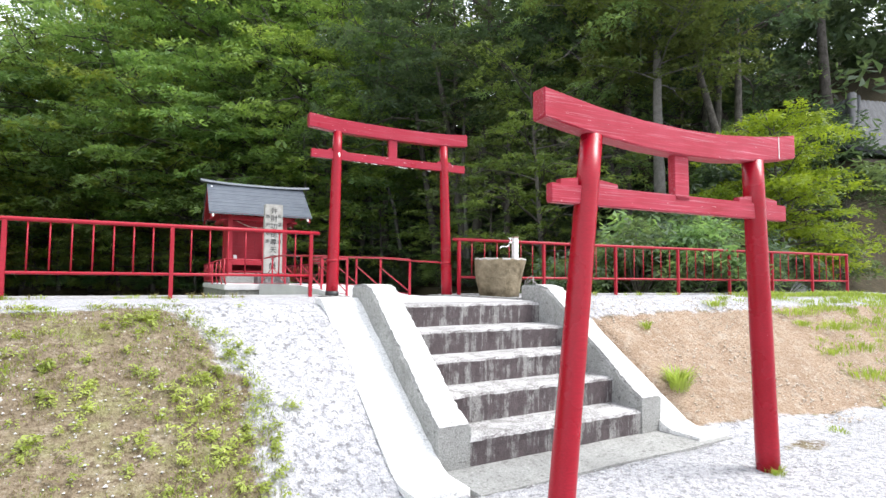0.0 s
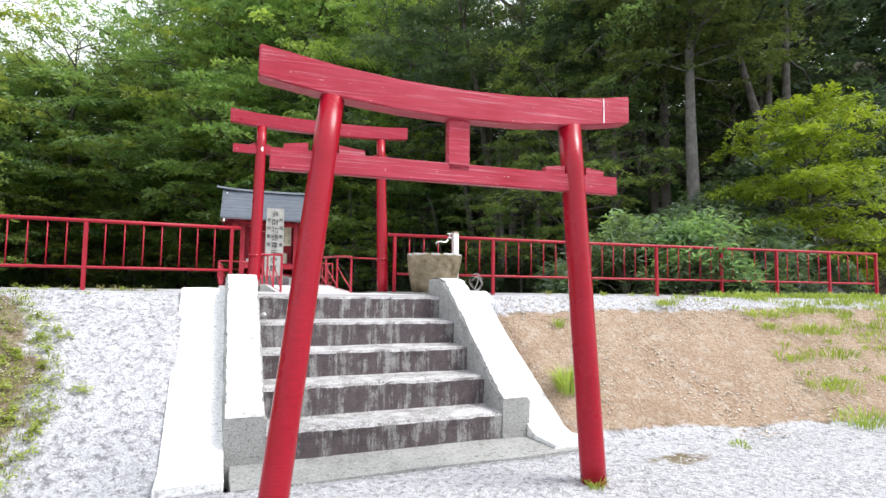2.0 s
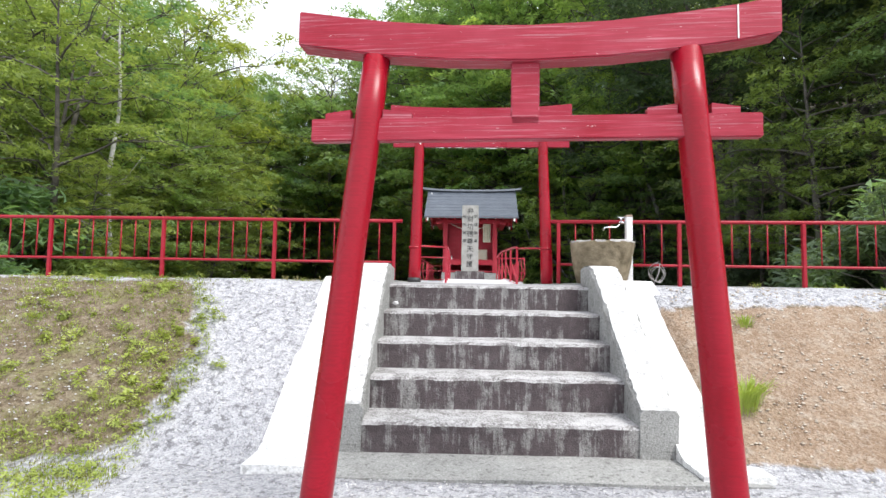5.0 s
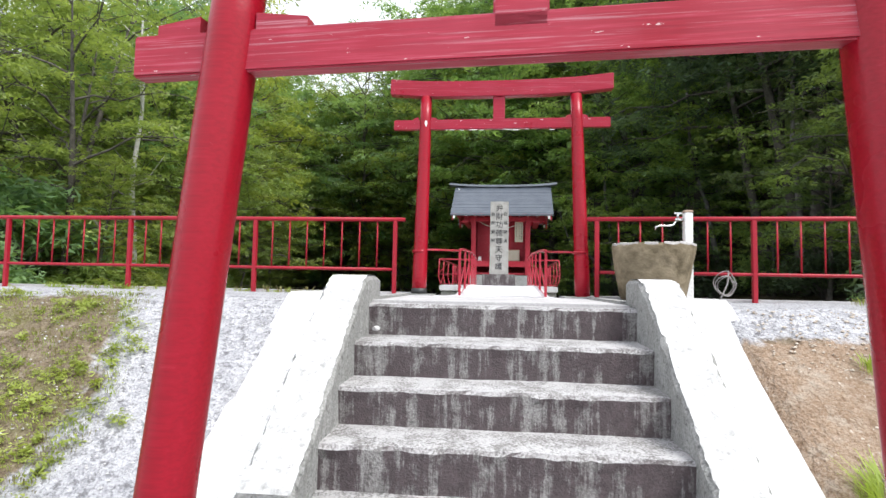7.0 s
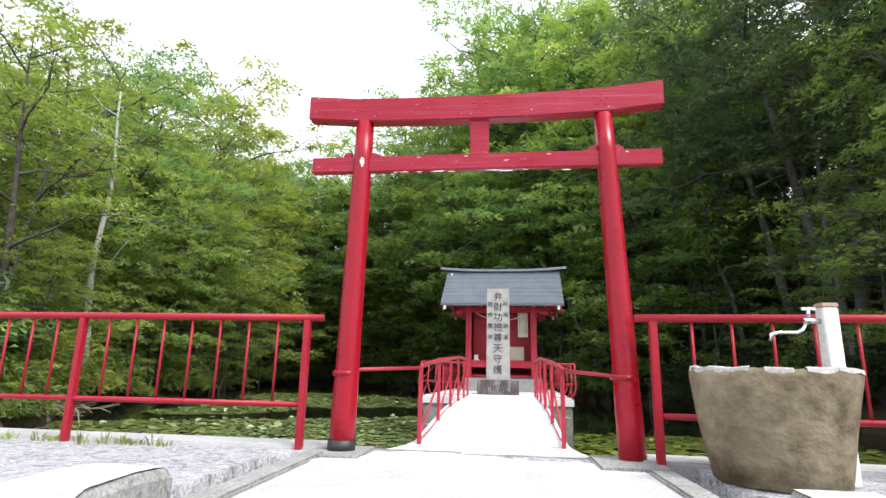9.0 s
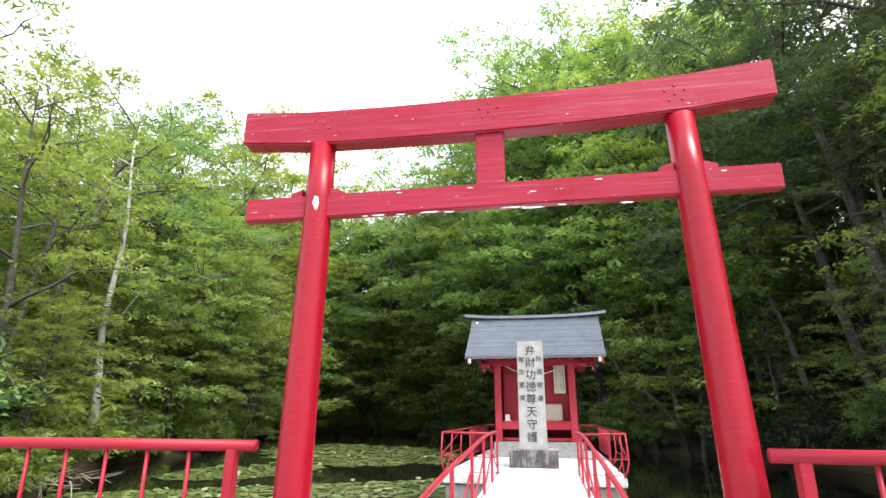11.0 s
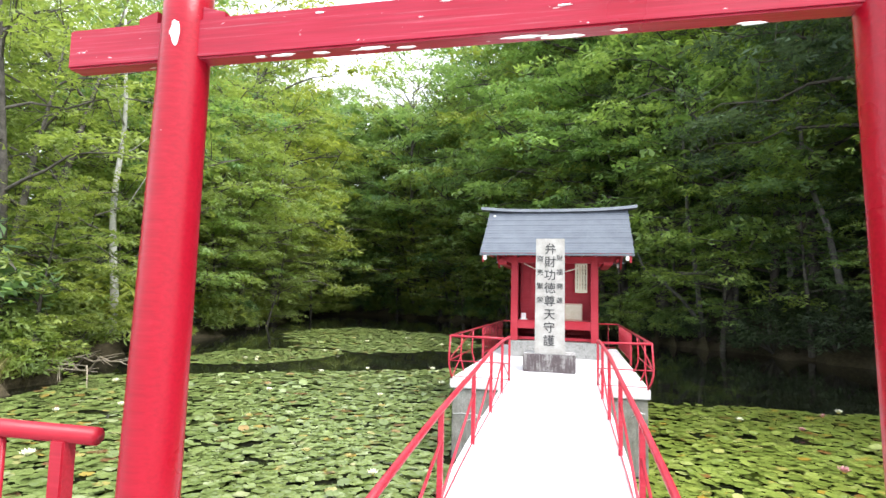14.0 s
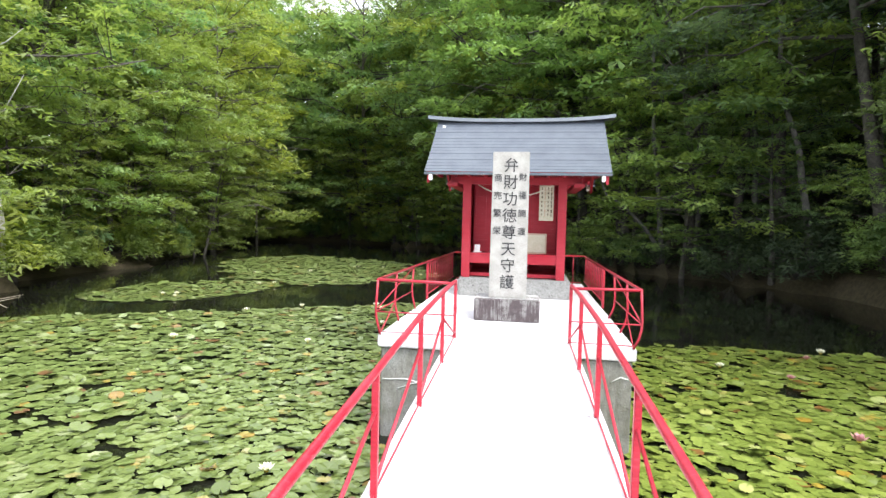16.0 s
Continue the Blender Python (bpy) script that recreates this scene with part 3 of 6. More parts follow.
apron(1.29, 1.75, "smooth white concrete apron between parapet and bare sand")
solo("pavement_1", box(-1.25, 1.70, -0.52, 0.02, -0.2, 0.012, 0, rough=0.012, cuts=8, seed=3), M_GREY, "rough concrete pad at the foot of the steps", "pavement", kind="structure")


def build_landing():
    bm = box(-1.0, 1.0, 1.64, 3.5, 1.2, 1.272, 0.004, rough=0.004, cuts=9)
    solo("pavement_2", bm, M_LANDING, "pale concrete landing between the stairs and the bridge", "pavement", kind="structure")
    for name, x0, x1, y0, y1 in (("kerb", -1.12, -0.98, 1.9, 3.62), ("kerb", 0.98, 1.12, 1.9, 3.35)):
        solo(name, box(x0, x1, y0, y1, 1.0, 1.295, 0.012), M_GREY, "low weathered concrete kerb at the landing's edge", "kerb", kind="structure")
    for x0, x1, y0, y1, z in ((-1.12, -0.72, 3.45, 3.98, 1.288), (0.72, 1.14, 3.38, 3.92, 1.292)):
        solo("footing", box(x0, x1, y0, y1, 0.9, z, 0.015, rough=0.0), M_GREY, "concrete footing under a gate post", "footing", kind="structure")
    # edge beam of the dam along the water
    for a, b in (((-40, 5.5), (-14, 4.5)), ((-14, 4.5), (-1, 4.05)), ((0.95, 3.95), (4.4, 3.65)), ((4.4, 3.65), (12.5, 2.75))):
        dx, dy = b[0] - a[0], b[1] - a[1]
        ln = math.hypot(dx, dy)
        bm = box(0, ln, -0.28, 0.06, -0.6, 1.30, 0.012)
        solo("kerb", bm, M_LANDING, "pale concrete edge beam along the dam's waterside", "kerb", kind="structure", m=pose(a[0], a[1], 0, 0, 0, math.degrees(math.atan2(dy, dx))))


build_landing()

# ---- torii ----


def square_bar(points, half_w, heights, bevel=0.008):
    """A beam along x through points (x, z of its middle), with its depth in y and a height per point."""
    bm = bmesh.new()
    rows = []
    for (x, z), h in zip(points, heights):
        rows.append([bm.verts.new((x, s * half_w, z + u * h / 2)) for s, u in ((-1, -1), (1, -1), (1, 1), (-1, 1))])
    for a, b in zip(rows, rows[1:]):
        for q in range(4):
            r = (q + 1) % 4
            bm.faces.new((a[q], a[r], b[r], b[q]))
    bm.faces.new(rows[0][::-1])
    bm.faces.new(rows[-1])
    bmesh.ops.recalc_face_normals(bm, faces=bm.faces)
    edges = [e for e in bm.edges if len(e.link_faces) == 2 and e.calc_face_angle() > 0.5]
    bmesh.ops.bevel(bm, geom=edges, offset=bevel, segments=2, affect="EDGES")
    return bm


def torii(loc, rz, label, kas, kas_h, kas_d, nuki, nuki_h, posts, strut, mat, foot_label, wedge):
    """kas: points of the top beam; nuki: its ends and height; posts: (x at foot, x at top, z foot, z top, radius foot, radius top)."""
    ob = thing("torii", loc, label, "torii gate", rz=rz)
    part("lintel", square_bar(kas, kas_d, [kas_h] * len(kas)), mat, ob, "faded pinkish red top beam")
    n0, n1, nz0, nz1 = nuki
    part("tie_beam", square_bar([(n0, nz0), ((n0 + n1) / 2, (nz0 + nz1) / 2), (n1, nz1)], 0.03, [nuki_h] * 3, 0.006), mat, ob, "red tie beam with white chips")
    for x0, x1, z0, z1, r0, r1, back in posts:
        pts = [(x0 + (x1 - x0) * k / 8, back * (1 - k / 8), z0 + (z1 - z0) * k / 8) for k in range(9)]
        tube("post", pts, [r0 + (r1 - r0) * k / 8 for k in range(9)], M_POST, ob, 24, "glossy red round post leaning inward")
    s0, s1, sz0, sz1 = strut
    part("centre_strut", box(s0, s1, -0.03, 0.03, sz0, sz1, 0.006), mat, ob)
    for x, z, s in wedge:
        bm = bmesh.new()
        vs = [bm.verts.new((x + a, b, z + c)) for a, b, c in ((0, -0.025, 0), (s, -0.025, 0), (s, -0.025, 0.035), (0, -0.025, 0.055), (0, 0.025, 0), (s, 0.025, 0), (s, 0.025, 0.035), (0, 0.025, 0.055))]
        for f in ((0, 1, 2, 3), (7, 6, 5, 4), (0, 4, 5, 1), (1, 5, 6, 2), (2, 6, 7, 3), (3, 7, 4, 0)):
            bm.faces.new([vs[q] for q in f])
        bmesh.ops.recalc_face_normals(bm, faces=bm.faces)
        part("wedge", bm, mat, ob)
    return ob


t1 = torii((0.055, -1.20, -0.04), -4.5, "weathered red wooden torii with a bowed top beam on gravel",
           [(-1.265, 2.688), (-1.02, 2.65), (-0.78, 2.615), (-0.42, 2.583), (0, 2.57), (0.42, 2.58), (0.8, 2.615), (1.05, 2.645), (1.265, 2.682)], 0.195, 0.065,
           (-1.187, 1.178, 2.122, 2.124), 0.127,
           [(-1.13, -0.834, -0.1, 2.53, 0.088, 0.075, 0.0), (1.06, 0.812, -0.1, 2.53, 0.09, 0.078, 0.10)], (-0.095, 0.055, 2.14, 2.49), M_TORII_A, "", [(-0.97, 2.180, -0.14), (-0.79, 2.180, 0.16), (0.76, 2.185, -0.15), (0.93, 2.185, 0.14)])
# a white score on the top beam
part("paint_chip", box(1.046, 1.053, -0.0685, -0.06, 2.56, 2.735, 0), M_CHALK, t1, "thin white scratch")
part("paint_chip", box(1.06, 1.20, -0.05, 0.04, 2.72, 2.746, 0), M_CHALK, t1, "bare white upper edge")

t2 = torii((0.0, 3.75, 1.2), 0.0, "bright red wooden torii at the head of the bridge",
           [(-1.305, 2.572), (-0.95, 2.543), (-0.5, 2.535), (0, 2.537), (0.5, 2.547), (0.95, 2.572), (1.325, 2.612)], 0.19, 0.055,
           (-1.257, 1.292, 2.107, 2.128), 0.12,
           [(-0.915, -0.872, 0.0, 2.455, 0.088, 0.066, 0.0), (0.985, 0.9, 0.0, 2.465, 0.088, 0.066, 0.0)], (-0.07, 0.07, 2.165, 2.45), M_TORII_B, "", [(-0.96, 2.150, -0.06), (-0.81, 2.150, 0.07), (0.84, 2.170, -0.06), (0.97, 2.170, 0.06)])
for x0, x1, z in ((-0.915, -0.905, 0.59), (0.955, 0.94, 0.6)):
    tube("post_band", [(x0, 0, z - 0.02), (x0, 0, z + 0.015)], 0.089, M_POST, t2, 24)
tube("post_sleeve", [(-0.915, 0, 0.075), (-0.914, 0, 0.155)], 0.094, M_BLACK, t2, 24, "black sleeve at the foot")
for cx, cz in ((-0.86, 2.56), (0.0, 2.55), (0.88, 2.56)):
    for a, b in ((0, 0.045), (0.045, 0.02), (-0.045, 0.02), (0.03, -0.03), (-0.03, -0.03), (0, 0)):
        tube("nail", [(cx + a, -0.058, cz + b), (cx + a, -0.053, cz + b)], 0.007, M_RAIL, t2, 6)


def chip(x, y, z, rx, rz, seed):
    """A flake-shaped patch of bare undercoat on the beam's face."""
    bm = bmesh.new()
    bmesh.ops.create_icosphere(bm, subdivisions=2, radius=1)
    for v in bm.verts:
        w = 1 + 0.8 * noise.noise(v.co * 2.6 + Vector((seed, 0, 0)))
        v.co = Vector((x + v.co.x * rx * w, y + v.co.y * 0.004, z + v.co.z * rz * w))
    part("paint_chip", bm, M_CHALK, t2, "chip of bare white undercoat")


chip(-0.868, -0.066, 2.115, 0.016, 0.038, 1)
for k, (cx, rx, rz) in enumerate(((-0.62, 0.018, 0.003), (-0.55, 0.03, 0.0035), (-0.44, 0.02, 0.003), (-0.30, 0.05, 0.004), (-0.2, 0.025, 0.003), (0.1, 0.05, 0.0035), (0.19, 0.05, 0.004), (0.33, 0.018, 0.003), (0.62, 0.03, 0.004))):
    chip(cx, -0.029, 2.042 + 0.004 * math.sin(k * 3.0), rx, rz, k + 4)
for k, (cx, cz) in enumerate(((-0.1, 2.158), (0.5, 2.160), (-0.45, 2.155), (0.2, 2.12), (1.05, 2.165))):
    chip(cx, -0.029, cz, 0.014 + 0.006 * (k % 2), 0.003, k + 20)

# ---- dam fences ----


def fence(posts, z, label, tip0, tip1, gap=0.265):
    ob = thing("fence", (posts[0][0], posts[0][1], z), label, "fence")
    ox, oy = posts[0]
    P = [(x - ox, y - oy) for x, y in posts]
    for x, y in P:
        part("post", box(x - 0.024, x + 0.024, y - 0.024, y + 0.024, -0.03, 0.885, 0.004), M_RAIL, ob)
    top = [(P[0][0] + tip0, P[0][1], 0.90)] + [(x, y, 0.90) for x, y in P[1:-1]] + [(P[-1][0] + tip1, P[-1][1], 0.90)]
    tube("top_rail", top, 0.026, M_RAIL, ob, 10)
    tube("bottom_rail", [(x, y, 0.30) for x, y in P], 0.019, M_RAIL, ob, 8)
    for (xa, ya), (xb, yb) in zip(P, P[1:]):
        n = max(2, round(math.hypot(xb - xa, yb - ya) / gap))
        for k in range(1, n):
            x, y = xa + (xb - xa) * k / n, ya + (yb - ya) * k / n
            tube("picket", [(x, y, 0.30), (x, y, 0.90)], 0.0095, M_RAIL, ob, 6)
    return ob


fence([(-1.22, 3.78), (-2.97, 3.80), (-4.63, 3.83), (-6.35, 3.87), (-8.05, 3.93), (-9.75, 4.0), (-11.45, 4.07), (-13.15, 4.14)], 1.27, "red painted steel fence along the dam beside the torii", 0.115, -0.05, 0.217)
fence([(1.115, 3.6), (2.74, 3.46), (4.34, 3.33), (5.87, 3.15), (7.26, 2.98), (8.5, 2.80), (9.75, 2.62), (10.95, 2.46)], 1.27, "red painted steel fence behind a stone basin", -0.11, 0.05, 0.234)


# ---- bridge and platform ----
DECK = [(3.3, 1.278), (3.7, 1.272), (4.0, 1.268), (4.6, 1.268), (5.2, 1.30), (5.8, 1.338), (6.4, 1.37), (7.0, 1.388), (8.0, 1.395), (9.2, 1.392), (10.5, 1.388)]


def deck_z(y):
    for (a, za), (b, zb) in zip(DECK, DECK[1:]):
        if a <= y <= b:
            return za + (zb - za) * (y - a) / (b - a)
    return DECK[-1][1]


def left_x(y):
    return -0.53 - 0.42 * min(1.05, max(0.0, (4.5 - y) / 1.0)) ** 1.6


def right_x(y):
    return 0.66 + 0.025 * (y - 4.2) + 0.30 * min(1.05, max(0.0, (4.5 - y) / 1.0)) ** 1.6


def build_bridge():
    ob = thing("footbridge", (0, 0, 0), "narrow arched footbridge with a pale worn concrete deck", "footbridge", kind="structure")
    bm = bmesh.new()
    rows = []
    n = 60
    for i in range(n + 1):
        y = 3.3 + (10.55 - 3.3) * i / n
        z = deck_z(y)
        a, b = left_x(y), right_x(y)
        lip = 0.018 * min(1.0, max(0.0, (y - 4.2) / 0.6))
        rows.append([bm.verts.new(p) for p in ((a, y, z - 0.28), (a, y, z + lip), (a + 0.05, y, z + lip), (a + 0.08, y, z), (b - 0.08, y, z), (b - 0.05, y, z + lip), (b, y, z + lip), (b, y, z - 0.28))])
    for a, b in zip(rows, rows[1:]):
        for q in range(8):
            r = (q + 1) % 8
            bm.faces.new((a[q], a[r], b[r], b[q]))
    bm.faces.new(rows[0])
    bm.faces.new(rows[-1][::-1])
    bmesh.ops.recalc_face_normals(bm, faces=bm.faces)
    part("deck", bm, M_DECK, ob)


build_bridge()


def rail_top(y):
    pts = [(4.35, 1.85), (5.0, 1.895), (5.63, 1.93), (6.95, 1.985), (8.2, 2.04), (9.4, 2.05), (10.0, 2.045), (10.5, 2.03)]
    for (a, za), (b, zb) in zip(pts, pts[1:]):
        if a <= y <= b:
            return za + (zb - za) * (y - a) / (b - a)
    return 2.03


def bridge_rail(side, label):
    ob = thing("bridge_railing", (0, 0, 0), label, "railing", group="railings of the footbridge")
    px = (lambda y: -0.475) if side < 0 else (lambda y: 0.615 + 0.025 * (y - 4.2))
    ys = [4.35, 5.63, 6.95, 8.2, 9.4, 10.5]
    fine = [4.35 + 6.15 * k / 30 for k in range(31)]
    tube("top_rail", [(px(y), y, rail_top(y)) for y in fine], 0.019, M_BRIDGE_RAIL, ob, 8)
    tube("foot_rod", [(px(y), y, deck_z(y) + 0.03) for y in fine], 0.006, M_BRIDGE_RAIL, ob, 6)
    for k, y in enumerate(ys):
        x = px(y)
        part("post", box(x - 0.016, x + 0.016, y - 0.016, y + 0.016, deck_z(y) - 0.02, rail_top(y), 0.003), M_BRIDGE_RAIL, ob)
        if k:
            a, b = ys[k - 1], y
            if k == len(ys) - 1:
                a, b = b, a
            tube("brace", [(px(a), a, deck_z(a) + 0.06), (px(b), b, deck_z(b) + 0.42)], 0.010, M_BRIDGE_RAIL, ob, 6)
    if side < 0:
        tube("link_bar", [(-0.475, 4.35, 1.84), (-0.905, 3.72, 1.81)], 0.013, M_BRIDGE_RAIL, ob, 8)
    else:
        tube("link_bar", [(0.62, 4.35, 1.84), (0.935, 3.72, 1.80)], 0.013, M_BRIDGE_RAIL, ob, 8)


bridge_rail(-1, "red steel railing with slender posts and a rising handrail")
bridge_rail(1, "red steel railing with slender posts and a rising handrail")

PLAT_RZ = -2.0
PLAT = (0.07, 10.5, 1.385)


def build_platform():
    ob = thing("platform", PLAT, "concrete island platform with a white slab on grey piers in the pond", "platform", kind="structure", rz=PLAT_RZ)
    part("slab", box(-1.43, 1.40, 0.0, 6.4, -0.14, 0.0, 0.012), M_DECK, ob, "pale concrete slab")
    part("pier", box(-1.40, 1.37, 0.04, 6.35, -1.9, -0.142, 0.02, rough=0.0), M_PIER, ob, "stained grey concrete body")
    for pts in ([(-1.38, 0.036, -0.52), (-1.1, 0.034, -0.50), (-0.9, 0.036, -0.54), (-0.62, 0.036, -0.55)], [(-1.2, 0.036, -0.62), (-1.0, 0.034, -0.54), (-0.9, 0.036, -0.53)], [(1.15, 0.036, -0.38), (1.25, 0.034, -0.32), (1.33, 0.036, -0.34)]):
        tube("crack", pts, 0.006, M_CHALK, ob, 5, "pale mended crack")


build_platform()


def platform_railing():
    ob = thing("platform_railing", PLAT, "red steel railing with bowed pickets round the platform", "railing", rz=PLAT_RZ)
    H = 0.625
    for s in (-1, 1):
        inner = -0.53 if s < 0 else 0.70
        outer = -1.435 if s < 0 else 1.42
        edge = -1.40 if s < 0 else 1.36
        tube("top_rail", [(inner, 0.0, H - 0.01), (outer, 0.0, H), (outer, 6.2, H)], 0.017, M_BRIDGE_RAIL, ob, 8)
        tube("middle_rail", [(inner, 0.0, 0.26), (outer + 0.02 * s, 0.0, 0.26)], 0.008, M_BRIDGE_RAIL, ob, 6)
        tube("foot_rod", [(inner, 0.01, 0.03), (edge, 0.01, 0.03)], 0.006, M_BRIDGE_RAIL, ob, 6)
        for y in (0.0, 0.88, 1.9):
            pts = [(outer, y, H), (outer + 0.02 * s, y, 0.30), (outer + 0.015 * s, y, 0.2), (outer - 0.01 * s, y, 0.1), (edge, y, 0.0)]
            tube("picket", pts, 0.0135, M_BRIDGE_RAIL, ob, 8)
        part("post", box(outer - 0.018, outer + 0.018, 2.98, 3.016, -0.02, H, 0.003), M_BRIDGE_RAIL, ob)
        tube("bottom_rail", [(outer, 3.0, 0.08), (outer, 6.2, 0.08)], 0.009, M_BRIDGE_RAIL, ob, 6)
        for k in range(1, 13):
            y = 3.0 + 0.246 * k
            tube("picket", [(outer, y, H), (outer, y, 0.08)], 0.009, M_BRIDGE_RAIL, ob, 6)
        tube("middle_rail", [(outer + 0.02 * s, 0.0, 0.26), (outer + 0.02 * s, 1.9, 0.26)], 0.008, M_BRIDGE_RAIL, ob, 6)
        tube("brace", [(outer, 0.02, 0.30), (outer, 1.9, 0.62)], 0.008, M_BRIDGE_RAIL, ob, 6)
        tube("brace", [(edge, 0.03, 0.03), (outer, 0.88, 0.28)], 0.008, M_BRIDGE_RAIL, ob, 6)
    tube("top_rail", [(-1.435, 6.2, H), (1.42, 6.2, H)], 0.017, M_BRIDGE_RAIL, ob, 8)
    tube("foot_rod", [(-1.40, 6.2, 0.05), (1.36, 6.2, 0.05)], 0.008, M_BRIDGE_RAIL, ob, 6)
    for k in range(1, 12):
        x = -1.435 + 2.855 * k / 12
        tube("picket", [(x, 6.2, H), (x, 6.2, 0.0)], 0.009, M_BRIDGE_RAIL, ob, 6)


platform_railing()

# ---- stele ----


def build_stele():
    ob = thing("stone_stele", (0.08, 11.72, 1.385), "pale granite stele with brushed black writing on a stained plinth", "stele", rz=PLAT_RZ)
    part("plinth", box(-0.43, 0.43, 0.0, 0.55, 0.0, 0.30, 0.012, rough=0.0), M_STEP, ob, "stained concrete plinth")
    bm = profile_solid([(0.10, 0.30), (0.36, 0.30), (0.35, 2.24), (0.12, 2.24)], -0.243, 0.243, 0.008)
    for v in bm.verts:
        v.co.x *= 1.0 + 0.03 * (1.5 - v.co.z) / 1.5
        v.co += noise.noise_vector(v.co * 4) * 0.006
    part("slab", bm, M_STONE, ob)

    def letter(ch, x, z, size):
        c = bpy.data.curves.new("letter", "FONT")
        c.body = ch
        c.size = size
        c.align_x, c.align_y = "CENTER", "CENTER"
        c.extrude = 0.002
        c.offset = 0.0
        o = bpy.data.objects.new("letter", c)
        me = bpy.data.meshes.new_from_object(o)
        bpy.data.objects.remove(o)
        me.materials.append(M_INK)
        y = 0.10 + 0.01 * (z - 0.3) - 0.0045
        part_mesh("character", me, ob, "", pose(x, y, z, 90, 0, 0))

    for k, ch in enumerate("弁財功徳尊天守護"):
        letter(ch, 0.005 - 0.002 * k, 2.05 - 0.221 * k, 0.20)
    for k, ch in enumerate("財福開運"):
        letter(ch, 0.163, 1.90 - 0.238 * k, 0.11)
    for k, ch in enumerate("商売繁栄"):
        letter(ch, -0.163, 1.89 - 0.233 * k, 0.116)


build_stele()

# ---- shrine ----


def build_shrine():
    ob = thing("shrine", (0.20, 14.94, 1.385), "small red wooden shrine with a slate gable roof on concrete", "shrine", rz=PLAT_RZ)
    part("plinth", box(-0.97, 0.97, -0.82, 0.85, 0.0, 0.32, 0.012), M_GREY, ob, "grey concrete plinth")
    for x in (-0.865, 0.80):
        part("pillar", box(x - 0.075, x + 0.075, -0.72, -0.57, 0.32, 2.2, 0.008), M_SHRINE, ob)
        part("pillar", box(x - 0.075, x + 0.075, 0.50, 0.65, 0.32, 2.2, 0.008), M_SHRINE, ob)
    for x in (-0.90, 0.83):
        part("side_wall", box(x - 0.02, x + 0.02, -0.57, 0.52, 0.34, 2.6, 0.004), M_SHRINE, ob)
    part("back_wall", box(-0.86, 0.80, 0.50, 0.54, 0.34, 2.2, 0.004), M_SHRINE, ob)
    part("floor_board", box(-0.86, 0.80, -0.60, 0.5, 0.34, 0.40, 0.004), M_SHRINE, ob)
    part("offering_shelf", box(-0.79, 0.725, -0.70, -0.1, 0.72, 0.76, 0.005), M_SHRINE, ob)
    part("shelf_beam", box(-0.79, 0.725, -0.70, -0.64, 0.58, 0.742, 0.005), M_SHRINE, ob)
    # inner doors with a lattice
    part("door_panel", box(-0.79, -0.03, -0.16, -0.12, 0.76, 2.1, 0.005), M_SHRINE, ob)
    part("door_panel", box(-0.025, 0.725, -0.16, -0.12, 0.76, 2.1, 0.005), M_SHRINE, ob)
    for k in range(9):
        x = -0.76 + 0.185 * k
        part("lattice_bar", box(x - 0.012, x + 0.012, -0.182, -0.158, 1.2, 2.0, 0), M_SHRINE, ob)
    for k in range(5):
        z = 1.2 + 0.2 * k
        part("lattice_bar", box(-0.78, 0.715, -0.190, -0.166, z - 0.012, z + 0.012, 0), M_SHRINE, ob)
    for z in (0.95, 1.08):
        part("door_rail", box(-0.78, 0.715, -0.186, -0.158, z - 0.03, z + 0.03, 0.003), M_SHRINE, ob)
    part("front_beam", box(-1.16, 1.12, -0.71, -0.58, 1.98, 2.12, 0.006), M_SHRINE, ob)
    part("back_beam", box(-1.16, 1.12, 0.51, 0.64, 1.98, 2.12, 0.006), M_SHRINE, ob)
    for x in (-1.1, 1.06):
        part("bracket", box(x - 0.09, x + 0.09, -0.95, 0.95, 1.93, 2.0, 0.01), M_SHRINE, ob)
    # roof: overlapping courses of slate along a slightly hollow slope
    def slope(s):
        return s * 1.26, 3.24 - 1.09 * s + 0.10 * s * (s - 1)

    courses = 17
    for side in (-1, 1):
        for k in range(courses):
            s0, s1 = k / courses, min(1.0, (k + 1) / courses + 0.012)
            (ya, za), (yb, zb) = slope(s0), slope(s1)
            bm = bmesh.new()
            lift = 0.006 + 0.004 * math.sin(k * 2.7)
            wa, wb = 1.53 + 0.012 * s0, 1.53 + 0.012 * s1
            vs = [bm.verts.new(p) for p in ((-wa, side * ya, za), (wa, side * ya, za), (wb, side * yb, zb + lift), (-wb, side * yb, zb + lift), (-wa, side * ya, za - 0.012), (wa, side * ya, za - 0.012), (wb, side * yb, zb), (-wb, side * yb, zb))]
            for f in ((0, 1, 2, 3), (7, 6, 5, 4), (0, 4, 5, 1), (1, 5, 6, 2), (2, 6, 7, 3), (3, 7, 4, 0)):
                bm.faces.new([vs[q] for q in f])
            bmesh.ops.recalc_face_normals(bm, faces=bm.faces)
            part("roof_course", bm, M_SLATE, ob)
        # boarding below the slates, and the eave board
        pts = [slope(i / 8) for i in range(9)]
        bm = profile_solid([(side * y, z - 0.014) for y, z in pts] + [(side * y, z - 0.05) for y, z in reversed(pts)], -1.50, 1.50)
        part("roof_boarding", bm, M_SHRINE, ob)
        ye, ze = slope(1.0)
        part("eave_gutter", box(-1.545, 1.545, side * ye - 0.03, side * ye + 0.03, ze - 0.055, ze - 0.012, 0.008), M_RIDGE, ob)
        for k in range(11):
            x = -1.35 + 0.27 * k
